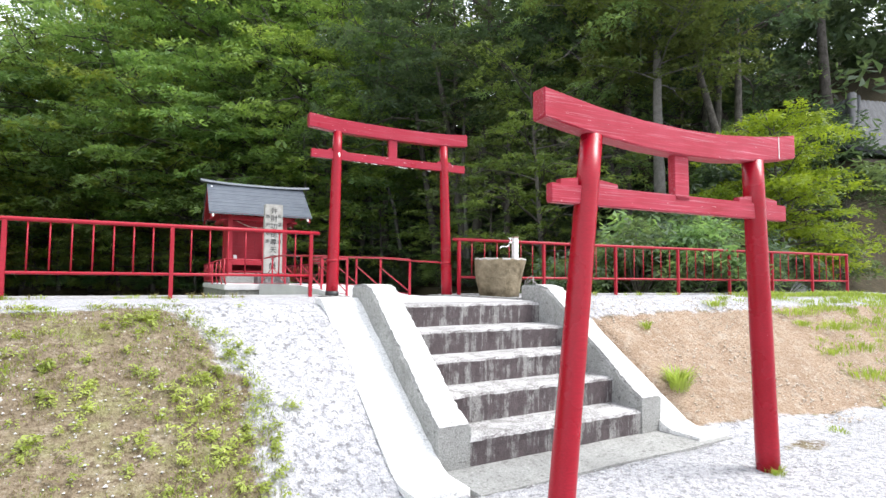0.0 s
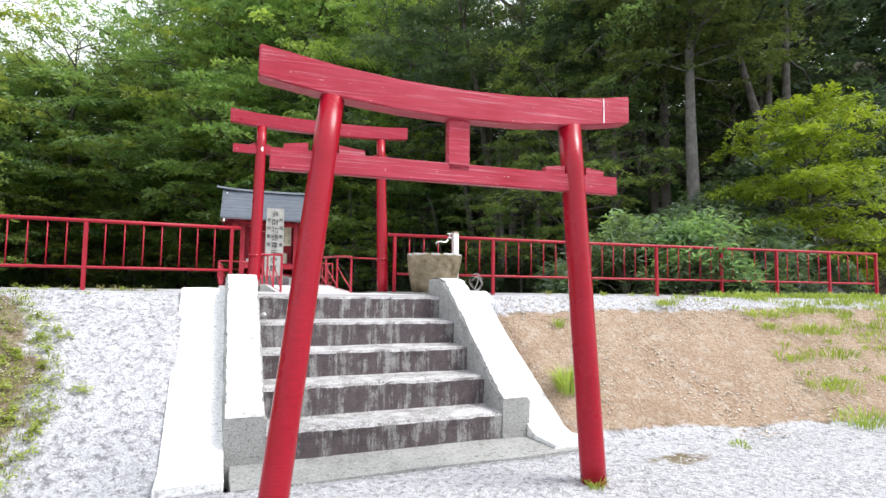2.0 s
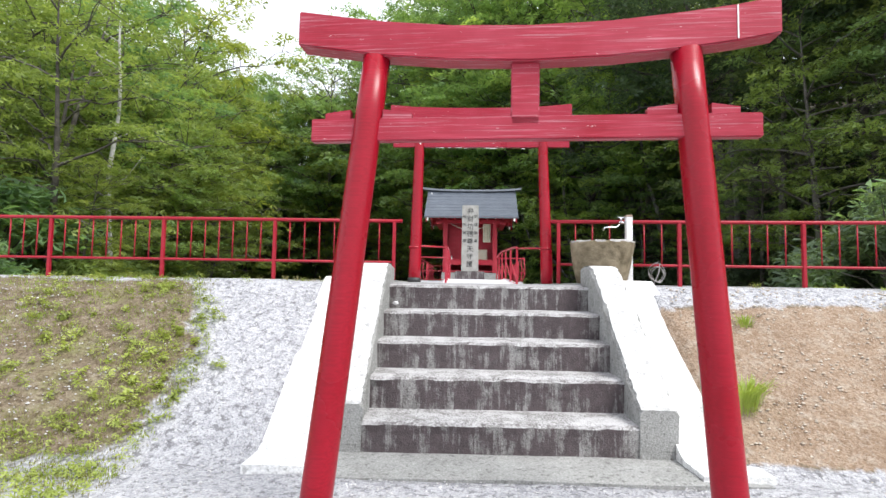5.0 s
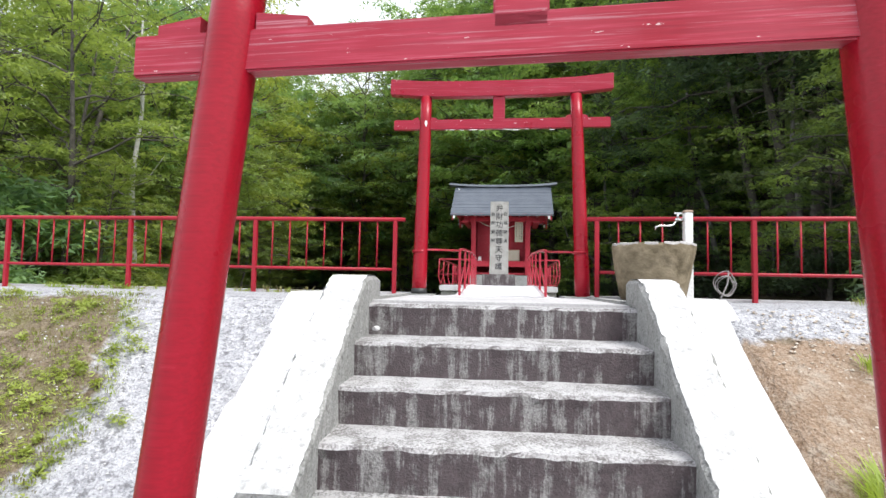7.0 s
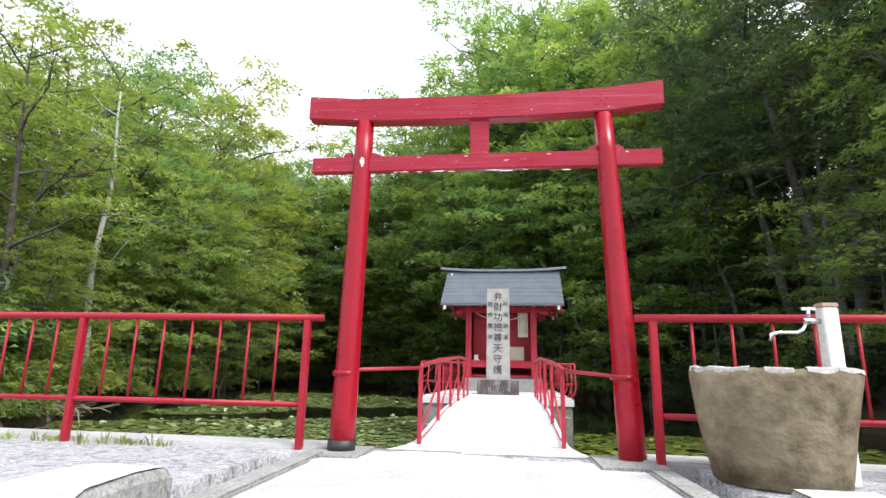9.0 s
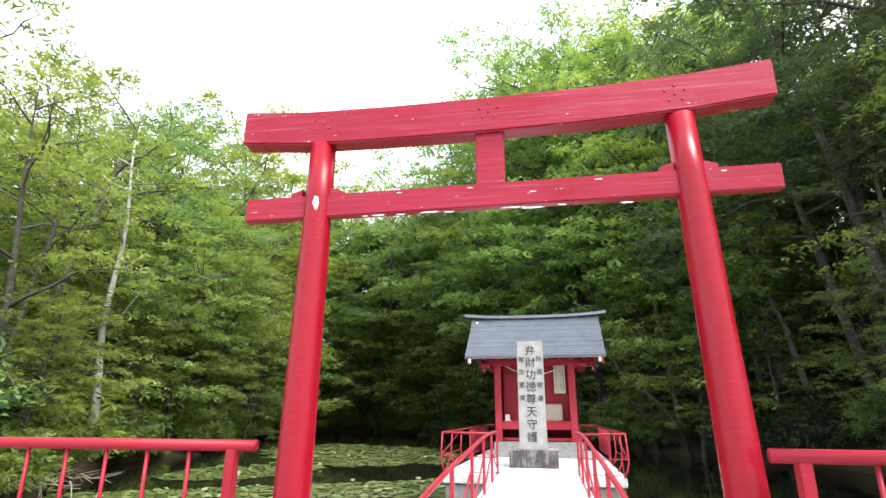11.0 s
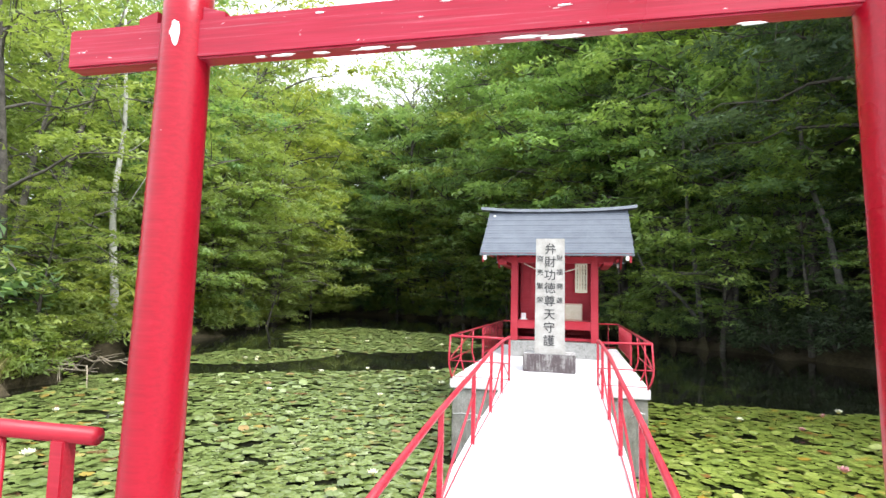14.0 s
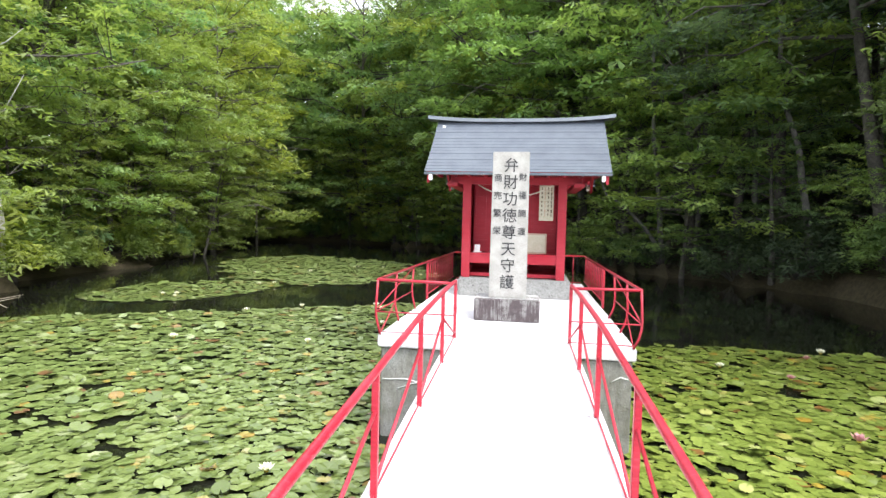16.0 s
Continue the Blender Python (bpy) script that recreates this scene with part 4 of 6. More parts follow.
            part("rafter", box(x - 0.024, x + 0.024, min(side * 0.55, side * (ye - 0.06)), max(side * 0.55, side * (ye - 0.06)), 2.10, 2.15, 0.004), M_SHRINE, ob)
            part("rafter_cap", box(x - 0.027, x + 0.027, side * (ye - 0.055) - 0.008, side * (ye - 0.055) + 0.008, 2.095, 2.152, 0.003), M_CHALK, ob, "white painted rafter end")
        for x in (-1.43, 1.41):
            part("gutter_spout", box(x - 0.03, x + 0.03, side * ye - 0.03, side * ye + 0.03, 2.0, 2.10, 0.008), M_CHALK, ob, "short white gutter spout")
    for x in (-1.47, 1.47):
        for side in (-1, 1):
            pts = [slope(i / 8) for i in range(9)]
            bm = profile_solid([(side * y, z - 0.05) for y, z in pts] + [(side * y, z - 0.19) for y, z in reversed(pts)], x - 0.02, x + 0.02)
            part("bargeboard", bm, M_SHRINE, ob)
    for x in (-0.90, 0.83):
        bm = profile_solid([(-0.6, 2.1), (0.6, 2.1), (0.5, 2.72), (0.0, 3.15), (-0.5, 2.72)], x - 0.02, x + 0.02)
        part("gable_wall", bm, M_SHRINE, ob)
    # ridge cap with raised ends
    bm = bmesh.new()
    rows = []
    for i in range(25):
        x = -1.72 + 3.44 * i / 24
        z = 3.22 + 0.07 * abs(x / 1.72) ** 3
        rows.append([bm.verts.new(p) for p in ((x, -0.15, z - 0.045), (x, -0.12, z + 0.02), (x, 0, z + 0.045), (x, 0.12, z + 0.02), (x, 0.15, z - 0.045))])
    for a, b in zip(rows, rows[1:]):
        for q in range(5):
            r = (q + 1) % 5
            bm.faces.new((a[q], a[r], b[r], b[q]))
    bm.faces.new(rows[0])
    bm.faces.new(rows[-1][::-1])
    bmesh.ops.recalc_face_normals(bm, faces=bm.faces)
    part("ridge_cap", bm, M_RIDGE, ob, "grey metal ridge cap with raised ends")
    part("roof_clip", box(-1.42, -1.37, -0.20, -0.16, 3.06, 3.105, 0.004), M_CHALK, ob)
    # sagging rope between the pillars
    tube("rope", [(-0.80 + 1.55 * k / 14, -0.60, 2.06 - 0.28 * (1 - (2 * k / 14 - 1) ** 2)) for k in range(15)], 0.011, M_ROPE, ob, 6, "thin pale sagging rope")
    return ob


build_shrine()


def shrine_goods():
    base = pose(0.20, 14.94, 1.385, 0, 0, PLAT_RZ)
    ob = thing("wall_notice", (0, 0, 0), "yellowed paper notice with brushed columns of writing", "notice")
    ob.matrix_world = base @ pose(0.53, -0.60, 1.68)
    part("sheet", box(-0.125, 0.125, -0.008, 0.008, -0.32, 0.32, 0.002), M_PAPER, ob)
    for k in range(4):
        x = -0.08 + 0.055 * k
        for q in range(7):
            part("writing", box(x - 0.007 - 0.004 * (q % 2), x + 0.007 + 0.003 * (q % 3), -0.0125, -0.009, 0.22 - 0.075 * q - 0.02 * (k % 2), 0.265 - 0.075 * q - 0.01 * (q % 2), 0), M_DARKWOOD if k != 1 else M_WOOD, ob)
    ob = thing("wooden_plaque", (0, 0, 0), "pale wooden plaque leaning on the offering shelf", "plaque")
    ob.matrix_world = base @ pose(0.37, -0.42, 0.76, -8, 0, 0)
    part("frame", box(-0.19, 0.19, -0.02, 0.02, 0.0, 0.37, 0.006), M_WOOD, ob)
    part("face", box(-0.165, 0.165, -0.026, -0.021, 0.03, 0.34, 0.002), M_PAPER, ob)
    ob = thing("offering_stand", (0, 0, 0), "small white offering stand with a slanting card", "offering stand")
    ob.matrix_world = base @ pose(-0.68, -0.5, 0.76)
    part("foot", box(-0.07, 0.08, -0.05, 0.05, 0.0, 0.02, 0.003), M_CHALK, ob)
    part("card", profile_solid([(-0.04, 0.02), (-0.03, 0.02), (0.03, 0.14), (0.02, 0.14)], -0.05, 0.05), M_CHALK, ob)


shrine_goods()

# ---- basin and tap ----


def build_basin():
    bm = bmesh.new()
    rings = []
    prof = [(0.30, 0.0), (0.345, 0.02), (0.375, 0.14), (0.41, 0.30), (0.44, 0.46), (0.452, 0.56), (0.445, 0.592), (0.40, 0.598), (0.365, 0.585), (0.35, 0.50), (0.28, 0.42), (0.0, 0.40)]
    n = 40
    for r, z in prof:
        ring = []
        for k in range(n):
            a = 2 * math.pi * k / n
            w = 1 + 0.10 * noise.noise((math.cos(a) * 1.5, math.sin(a) * 1.5, z * 2)) + 0.025 * noise.noise((math.cos(a) * 5, math.sin(a) * 5, z * 7))
            ring.append(bm.verts.new((math.cos(a) * r * w, math.sin(a) * r * w * 0.9, z + 0.012 * noise.noise((math.cos(a) * 3, math.sin(a) * 3, 9)))))
        rings.append(ring)
    for a, b in zip(rings, rings[1:]):
        for k in range(n):
            m = (k + 1) % n
            bm.faces.new((a[k], a[m], b[m], b[k]))
    bm.faces.new(rings[0][::-1])
    bmesh.ops.remove_doubles(bm, verts=bm.verts, dist=0.0005)
    bmesh.ops.scale(bm, vec=(0.93, 0.93, 1), verts=bm.verts)
    ob = thing("stone_basin", (1.63, 3.22, 1.262), "rough brown stone basin standing on the dam beside a tap", "stone basin")
    part("basin_body", bm, M_BASIN, ob, smooth=True)
    # pale crust broken along the rim
    for q in range(17):
        a0 = 2 * math.pi * q / 17 + 0.1 * math.sin(q * 5.0)
        wide = 0.10 + 0.09 * abs(math.sin(q * 2.3))
        bm = bmesh.new()
        grid = []
        for i in range(6):
            a = a0 + wide * (i / 5 - 0.5) * 2
            w = 0.93 * (1 + 0.10 * noise.noise((math.cos(a) * 1.5, math.sin(a) * 1.5, 1.19)) + 0.025 * noise.noise((math.cos(a) * 5, math.sin(a) * 5, 4.1)))
            taper = math.sin(math.pi * (i + 0.4) / 5.8)
            lift = 0.012 * noise.noise((math.cos(a) * 3, math.sin(a) * 3, 9))
            grid.append([bm.verts.new((math.cos(a) * r * w, math.sin(a) * r * w * 0.9, z + lift)) for r, z in ((0.449, 0.588 - 0.014 * taper), (0.446, 0.6), (0.43 - 0.02 * taper, 0.606), (0.415 - 0.04 * taper, 0.596))])
        for g, h in zip(grid, grid[1:]):
            for k in range(3):
                bm.faces.new((g[k], h[k], h[k + 1], g[k + 1]))
        bmesh.ops.recalc_face_normals(bm, faces=bm.faces)
        part("rim_crust", bm, M_CRUST, ob, "pale worn crust on the rim" if q == 0 else "")
    ob = thing("water_tap", (2.0, 3.30, 1.25), "white square standpipe with a chrome swivel tap behind the basin", "tap")
    part("standpipe", box(-0.042, 0.042, -0.042, 0.042, 0, 0.96, 0.006), M_CHALK, ob)
    part("cap", box(-0.046, 0.046, -0.046, 0.046, 0.96, 0.985, 0.006), M_WOOD, ob)
    tube("valve", [(-0.04, 0, 0.885), (-0.13, -0.01, 0.885)], 0.016, M_CHROME, ob, 10)
    tube("handle", [(-0.10, 0, 0.905), (-0.10, 0, 0.95)], 0.013, M_CHROME, ob, 8)
    part("lever", box(-0.14, -0.06, -0.012, 0.012, 0.945, 0.962, 0.003), M_CHROME, ob)
    tube("spout", [(-0.12, -0.01, 0.875), (-0.15, -0.02, 0.83), (-0.19, -0.03, 0.815), (-0.30, -0.06, 0.812), (-0.345, -0.07, 0.80), (-0.35, -0.07, 0.765)], 0.0105, M_CHROME, ob, 8)


build_basin()


def build_coil():
    random.seed(4)
    ob = thing("rope_coil", (2.42, 3.40, 1.27), "loosely coiled grey cord hung on the fence", "rope")
    for k in range(3):
        c = (random.uniform(-0.04, 0.04), random.uniform(-0.03, 0.0), 0.19 + random.uniform(-0.03, 0.02))
        r, e = random.uniform(0.085, 0.12), random.uniform(1.1, 1.5)
        tube("loop", [(c[0] + r * math.cos(a / 16 * 2 * math.pi), c[1] + 0.03 * math.sin(a), c[2] + e * r * math.sin(a / 16 * 2 * math.pi)) for a in range(17)], 0.0055, M_CORD, ob, 6)
    tube("loop", [(0.02, -0.02, 0.31), (0.0, -0.04, 0.2), (-0.05, -0.04, 0.08), (-0.10, -0.05, 0.0)], 0.008, M_CORD, ob, 6)


build_coil()

# ---- trees ----


def leaf_quads(centers, normals, dirs, length, width):
    """Leaves of two leaflets each, as one array of triangles."""
    n = len(centers)
    side = np.cross(normals, dirs)
    side /= np.linalg.norm(side, axis=1, keepdims=True) + 1e-9
    L, W = length[:, None], width[:, None]
    v = np.empty((n, 5, 3))
    o = centers - dirs * L * 0.5
    for k, turn in ((1, 0.42), (3, -0.42)):
        u = dirs * math.cos(turn) + side * math.sin(turn) - normals * 0.12
        v[:, k] = o + u * L * 0.5 + side * W * (0.55 if turn > 0 else -0.55)
        v[:, k + 1] = o + u * L
    v[:, 0] = o
    base = (np.arange(n) * 5)[:, None]
    f = np.concatenate([base + np.array([[0, 2, 1]]), base + np.array([[0, 3, 4]])], 0)
    return v.reshape(-1, 3), f


def spray_leaves(rng, origin, radius, count, leaf, droop=0.26, thick=0.055, tilt=0.55):
    """One flat, slightly drooping spray of leaves round a twig end."""
    a = rng.uniform(0, 2 * np.pi, count)
    r = radius * np.sqrt(rng.uniform(0.02, 1, count)) * (0.75 + 0.35 * np.sin(a * 3 + rng.uniform(0, 6)))
    c = np.stack([np.cos(a) * r, np.sin(a) * r, rng.normal(0, thick, count) - droop * (r / radius) ** 2 * radius], 1) + origin
    nrm = np.stack([rng.normal(0, tilt, count), rng.normal(0, tilt, count), np.ones(count)], 1)
    nrm /= np.linalg.norm(nrm, axis=1, keepdims=True)
    d = np.stack([np.cos(a) + rng.normal(0, 0.6, count), np.sin(a) + rng.normal(0, 0.6, count), rng.normal(-0.15, 0.3, count)], 1)
    d -= nrm * np.sum(d * nrm, axis=1, keepdims=True)
    d /= np.linalg.norm(d, axis=1, keepdims=True) + 1e-9
    s = leaf * rng.uniform(0.65, 1.35, count)
    return c, nrm, d, s


def make_tree(seed, height, spread, base, limbs, leaves, leaf, lean=0.06, twin=False, inner=0.35, crook=1.0, limb_r=0.42):
    """Meshes of a trunk with limbs and of a crown of layered sprays."""
    rng = np.random.default_rng(seed)
    tv, tf = [], []

    def add(pts, rad, sides):
        v, f = tube_data(pts, rad, sides, False, len(tv))
        tv.extend(v)
        tf.extend(f)

    r0 = height * 0.0125 + 0.03
    ends = []
    stems = 2 if twin else 1
    for s in range(stems):
        a0 = rng.uniform(0, 6.28)
        tilt = lean * (2.4 if twin else 1.0)
        trunk = []
        for k in range(12):
            u = k / 11
            bend = math.sin(u * 4 + seed) * 0.03 * height * u
            trunk.append(np.array([math.cos(a0) * tilt * height * u + bend * math.sin(a0 + 1), math.sin(a0) * tilt * height * u + bend * math.cos(a0 + 1), -0.4 + (height * 0.93 + 0.4) * u]))
        add(trunk, [max(0.015, r0 * (1 - 0.93 * (k / 11) ** 0.9) * (1.25 if k == 0 else 1)) for k in range(12)], 9)
        for i in range(limbs // stems):
            u = base + (0.98 - base) * ((i + rng.uniform(0, 0.8)) / (limbs // stems))
            k = min(10, int(u * 11))
            o = trunk[k] + (trunk[k + 1] - trunk[k]) * (u * 11 - k)
            az = i * 2.399 + rng.uniform(-0.5, 0.5) + s * 1.3
            prof = 0.45 + 0.75 * math.sin(math.pi * min(1.0, 0.22 + 0.78 * ((u - base) / (1 - base)))) ** 0.8
            ln = spread * prof * rng.uniform(0.75, 1.15)
            up = rng.uniform(0.12, 0.5) + 0.6 * ((u - base) / (1 - base)) ** 2
            pts = []
            for q in range(7):
                w = q / 6
                wob = rng.normal(0, 0.05 * crook, 3) * ln * w
                pts.append(o + np.array([math.cos(az) * ln * w, math.sin(az) * ln * w, ln * (up * w - 0.22 * w * w)]) + wob)
            add(pts, [max(0.008, r0 * limb_r * (1 - u * 0.55) * (1 - 0.85 * q / 6)) for q in range(7)], 4)
            ns = max(3, int(2 + ln * 1.25))
            for q in range(ns):
                w = inner + (1 - inner) * (q + rng.uniform(0, 1)) / ns
                kk = min(5, int(w * 6))
                p = pts[kk] + (pts[kk + 1] - pts[kk]) * (w * 6 - kk)
                off = np.array([rng.normal(0, 0.22), rng.normal(0, 0.22), rng.normal(0.05, 0.13)]) * ln * 0.8
                e = p + off
                add([p, e], [0.02, 0.006], 3)
                ends.append((e, rng.uniform(0.55, 1.2) * (0.64 + 0.115 * ln)))
    area = sum(r * r for _, r in ends)
    C, N, D, S = [], [], [], []
    for e, r in ends:
        c, n, d, s = spray_leaves(rng, e, r, max(12, int(leaves * r * r / area)), leaf)
        C.append(c), N.append(n), D.append(d), S.append(s)
    C, N, D, S = map(np.concatenate, (C, N, D, S))
    v, f = leaf_quads(C, N, D, S, S * 0.62)
    return (tv, tf), (v, f)


def tree_template(name, data, leaf_mat, bark, label):
    (tv, tf), (cv, cf) = data
    ob = thing(name, (0, 0, -60), label, "tree")
    part_mesh("trunk", mesh_from("trunk", tv, tf, bark, True), ob)
    part_mesh("crown", mesh_from("crown", cv, cf, leaf_mat), ob)
    return ob


T_A = make_tree(11, 13.0, 3.6, 0.16, 26, 7000, 0.22)
T_B = make_tree(23, 12.0, 3.9, 0.22, 24, 7000, 0.22, 0.09, True)
T_C = make_tree(37, 15.0, 3.4, 0.34, 24, 6500, 0.23, 0.05)
T_D = make_tree(41, 14.0, 4.0, 0.12, 24, 6500, 0.26)
T_F = make_tree(61, 31.0, 8.6, 0.18, 52, 30000, 0.36, 0.03)
T_E = make_tree(53, 16.0, 4.0, 0.42, 22, 6600, 0.25, 0.08, True)

KINDS = {}
for key, data, mat, label in (
        ("a", T_A, M_LEAF_BRIGHT, "tall broadleaf tree with bright layered foliage on the pond bank"),
        ("b", T_B, M_LEAF_BRIGHT, "twin-stemmed broadleaf tree with bright spreading foliage"),
        ("c", T_A, M_LEAF_FRESH, "broadleaf tree with green layered foliage leaning over the pond"),
        ("d", T_C, M_LEAF_MID, "tall slender tree with green foliage on the wooded bank"),
        ("e", T_D, M_LEAF_BRIGHT, "distant broadleaf tree with light green foliage"),
        ("f", T_D, M_LEAF_MID, "distant broadleaf tree with dense green foliage"),
        ("w", T_F, M_LEAF_FRESH, "great broadleaf tree with spreading green foliage behind the shrine"),
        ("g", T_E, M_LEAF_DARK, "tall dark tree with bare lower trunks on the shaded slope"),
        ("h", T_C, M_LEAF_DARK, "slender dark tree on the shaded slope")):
    KINDS[key] = [data, mat, label, None]


def place_tree(key, x, y, scale, turn, sink=0.15):
    data, mat, label, proto = KINDS[key]
    z = float(ground_z(x, y)) - sink
    m = Matrix.Translation((x, y, z)) @ pose(0, 0, 0, 0, 0, turn) @ Matrix.Diagonal((scale, scale, scale, 1))
    if proto is None:
        KINDS[key][3] = proto = tree_template("tree", data, mat, M_BARK, label)
        tagged(proto, group="wood round the pond")
        proto.matrix_basis = m
        return proto
    made = copy_thing(proto, Matrix.Translation((x, y, z)) @ pose(0, 0, 0, 0, 0, turn))
    made.matrix_basis = m
    return made


def plant_wood():
    rng = random.Random(5)
    taken = []
    tries = 0
    while len(taken) < 62 and tries < 12000:
        tries += 1
        x, y = rng.uniform(-42, 36), rng.uniform(4.5, 82)
        d = float(shore_distance(x, y))
        if d < 1.6 or d > 15 or y < 6.5 and x < 13:
            continue
        if x < -26 and y < 12 or x > 4 and y < 15:
            continue
        az = math.degrees(math.atan2(x, y + 1))
        if az < -66 or az > 66:
            continue
        gap = 3.1 + 0.10 * d + (1.6 if y > 40 else 0)
        if any((x - a) ** 2 + (y - b) ** 2 < gap * gap for a, b in taken):
            continue
        taken.append((x, y))
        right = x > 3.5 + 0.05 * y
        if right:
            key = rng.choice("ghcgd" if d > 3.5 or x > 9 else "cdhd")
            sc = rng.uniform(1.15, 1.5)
        elif y > 38:
            key = rng.choice("eeef")
            sc = rng.uniform(1.75, 2.15)
        else:
            key = rng.choice("abacdb" if x < -6 else "cac")
            sc = rng.uniform(1.05, 1.4)
        if x < -13.5 and y < 16:
            key, sc = "b", 0.95
        place_tree(key, x, y, sc, rng.uniform(0, 360))


plant_wood()
# trees behind the shrine that lean over the water
for key, x, y, sc, turn in (("w", 3.5, 44.2, 1.1, 40), ("w", 11.5, 38.0, 0.95, 200), ("c", 6.6, 37.0, 1.85, 40), ("c", 9.2, 33.8, 1.65, 160), ("d", 12.2, 30.8, 1.4, 250), ("a", 2.6, 47.0, 2.15, 10), ("c", 4.9, 41.5, 2.0, 80), ("a", -1.5, 52.5, 2.1, 30), ("c", 6.2, 44.5, 2.2, 130), ("f", 0.5, 57.0, 2.2, 130), ("c", 8.2, 41.0, 2.3, 300), ("c", 11.0, 37.5, 2.1, 210), ("d", 5.0, 48.0, 2.2, 15), ("c", -19.6, 24.5, 1.1, 100), ("a", -19.0, 20.6, 1.0, 200), ("a", 11.5, 13.6, 0.85, 70), ("e", -1.5, 49.3, 1.05, 15), ("b", -5.2, 52.7, 1.0, 80), ("a", 1.0, 46.3, 0.95, 140), ("e", -8.6, 55.4, 1.0, 220), ("e", -11.6, 58.0, 1.1, 20), ("b", -14.6, 60.4, 1.1, 300), ("e", -6.2, 53.5, 0.85, 120), ("f", 1.0, 49.5, 2.3, 20), ("f", -2.2, 55.5, 2.35, 100), ("f", -8.5, 61.0, 2.4, 80), ("f", -5.3, 58.0, 2.45, 140), ("f", 2.4, 53.0, 2.5, 200), ("h", 12.6, 17.6, 1.0, 190), ("b", -21.8, 29.5, 1.25, 60), ("a", -19.6, 34.5, 1.3, 150), ("b", -18.6, 28.5, 1.0, 20), ("a", -21.0, 41.0, 1.5, 80), ("g", 18.0, 9.2, 1.0, 30), ("h", 20.5, 12.0, 1.2, 80), ("g", 17.5, 14.5, 1.2, 140), ("h", 23.5, 14.5, 1.3, 10), ("g", 27.0, 15.0, 1.4, 70), ("h", 30.5, 11.5, 1.5, 200), ("g", 29.5, 19.0, 1.4, 300), ("h", 20.0, 17.5, 1.4, 40), ("g", 32.0, 6.5, 1.5, 100), ("d", 14.2, 14.2, 1.0, 10)):
    place_tree(key, x, y, sc, turn)
# low trees that hang over the water's edge
for key, x, y, sc, turn in (("a", -13.2, 14.3, 0.42, 20), ("b", -17.6, 17.4, 0.5, 75), ("a", -17.2, 21.6, 0.55, 130), ("b", -18.9, 25.0, 0.6, 190), ("a", -18.9, 30.4, 0.62, 240), ("b", -19.6, 37.0, 0.66, 300), ("a", -21.4, 42.0, 0.7, 10), ("b", -24.3, 46.5, 0.75, 50), ("a", -24.0, 54.0, 0.85, 90),
                            ("a", -17.5, 62.4, 0.9, 30), ("b", -10.0, 56.5, 0.9, 70), ("a", -4.0, 51.6, 0.85, 110), ("c", 1.5, 45.5, 0.8, 160), ("c", 4.4, 40.6, 0.75, 210), ("c", 6.6, 35.4, 0.7, 250), ("c", 8.4, 32.4, 0.66, 290), ("d", 11.2, 29.4, 0.6, 330), ("c", 12.9, 24.0, 0.55, 15), ("d", 12.4, 19.0, 0.5, 60)):
    place_tree(key, x, y, sc, turn)


def pale_trunk():
    """A bare, pale, slender stem in front of the left bank's foliage."""
    x, y = -15.85, 19.7
    ob = thing("bare_tree", (x, y, float(ground_z(x, y)) - 0.1), "slender pale bare-stemmed tree on the pond bank", "tree")
    rng = random.Random(2)
    pts = [(0.085 * k + 0.10 * math.sin(k * 0.9), -0.11 * k + 0.05 * math.sin(k), 1.02 * k) for k in range(13)]
    tube("trunk", pts, [0.17 * (1 - 0.068 * k) for k in range(13)], M_PALE_BARK, ob, 9)
    for k in (5, 7, 8, 9, 10, 11):
        o = Vector(pts[k])
        a = rng.uniform(0, 6.28)
        ln = rng.uniform(0.8, 1.9)
        tube("limb", [o, o + Vector((math.cos(a) * ln * 0.5, math.sin(a) * ln * 0.5, 0.25)), o + Vector((math.cos(a) * ln, math.sin(a) * ln, 0.25 + ln * 0.5))], [0.035, 0.02, 0.006], M_PALE_BARK, ob, 6)


pale_trunk()


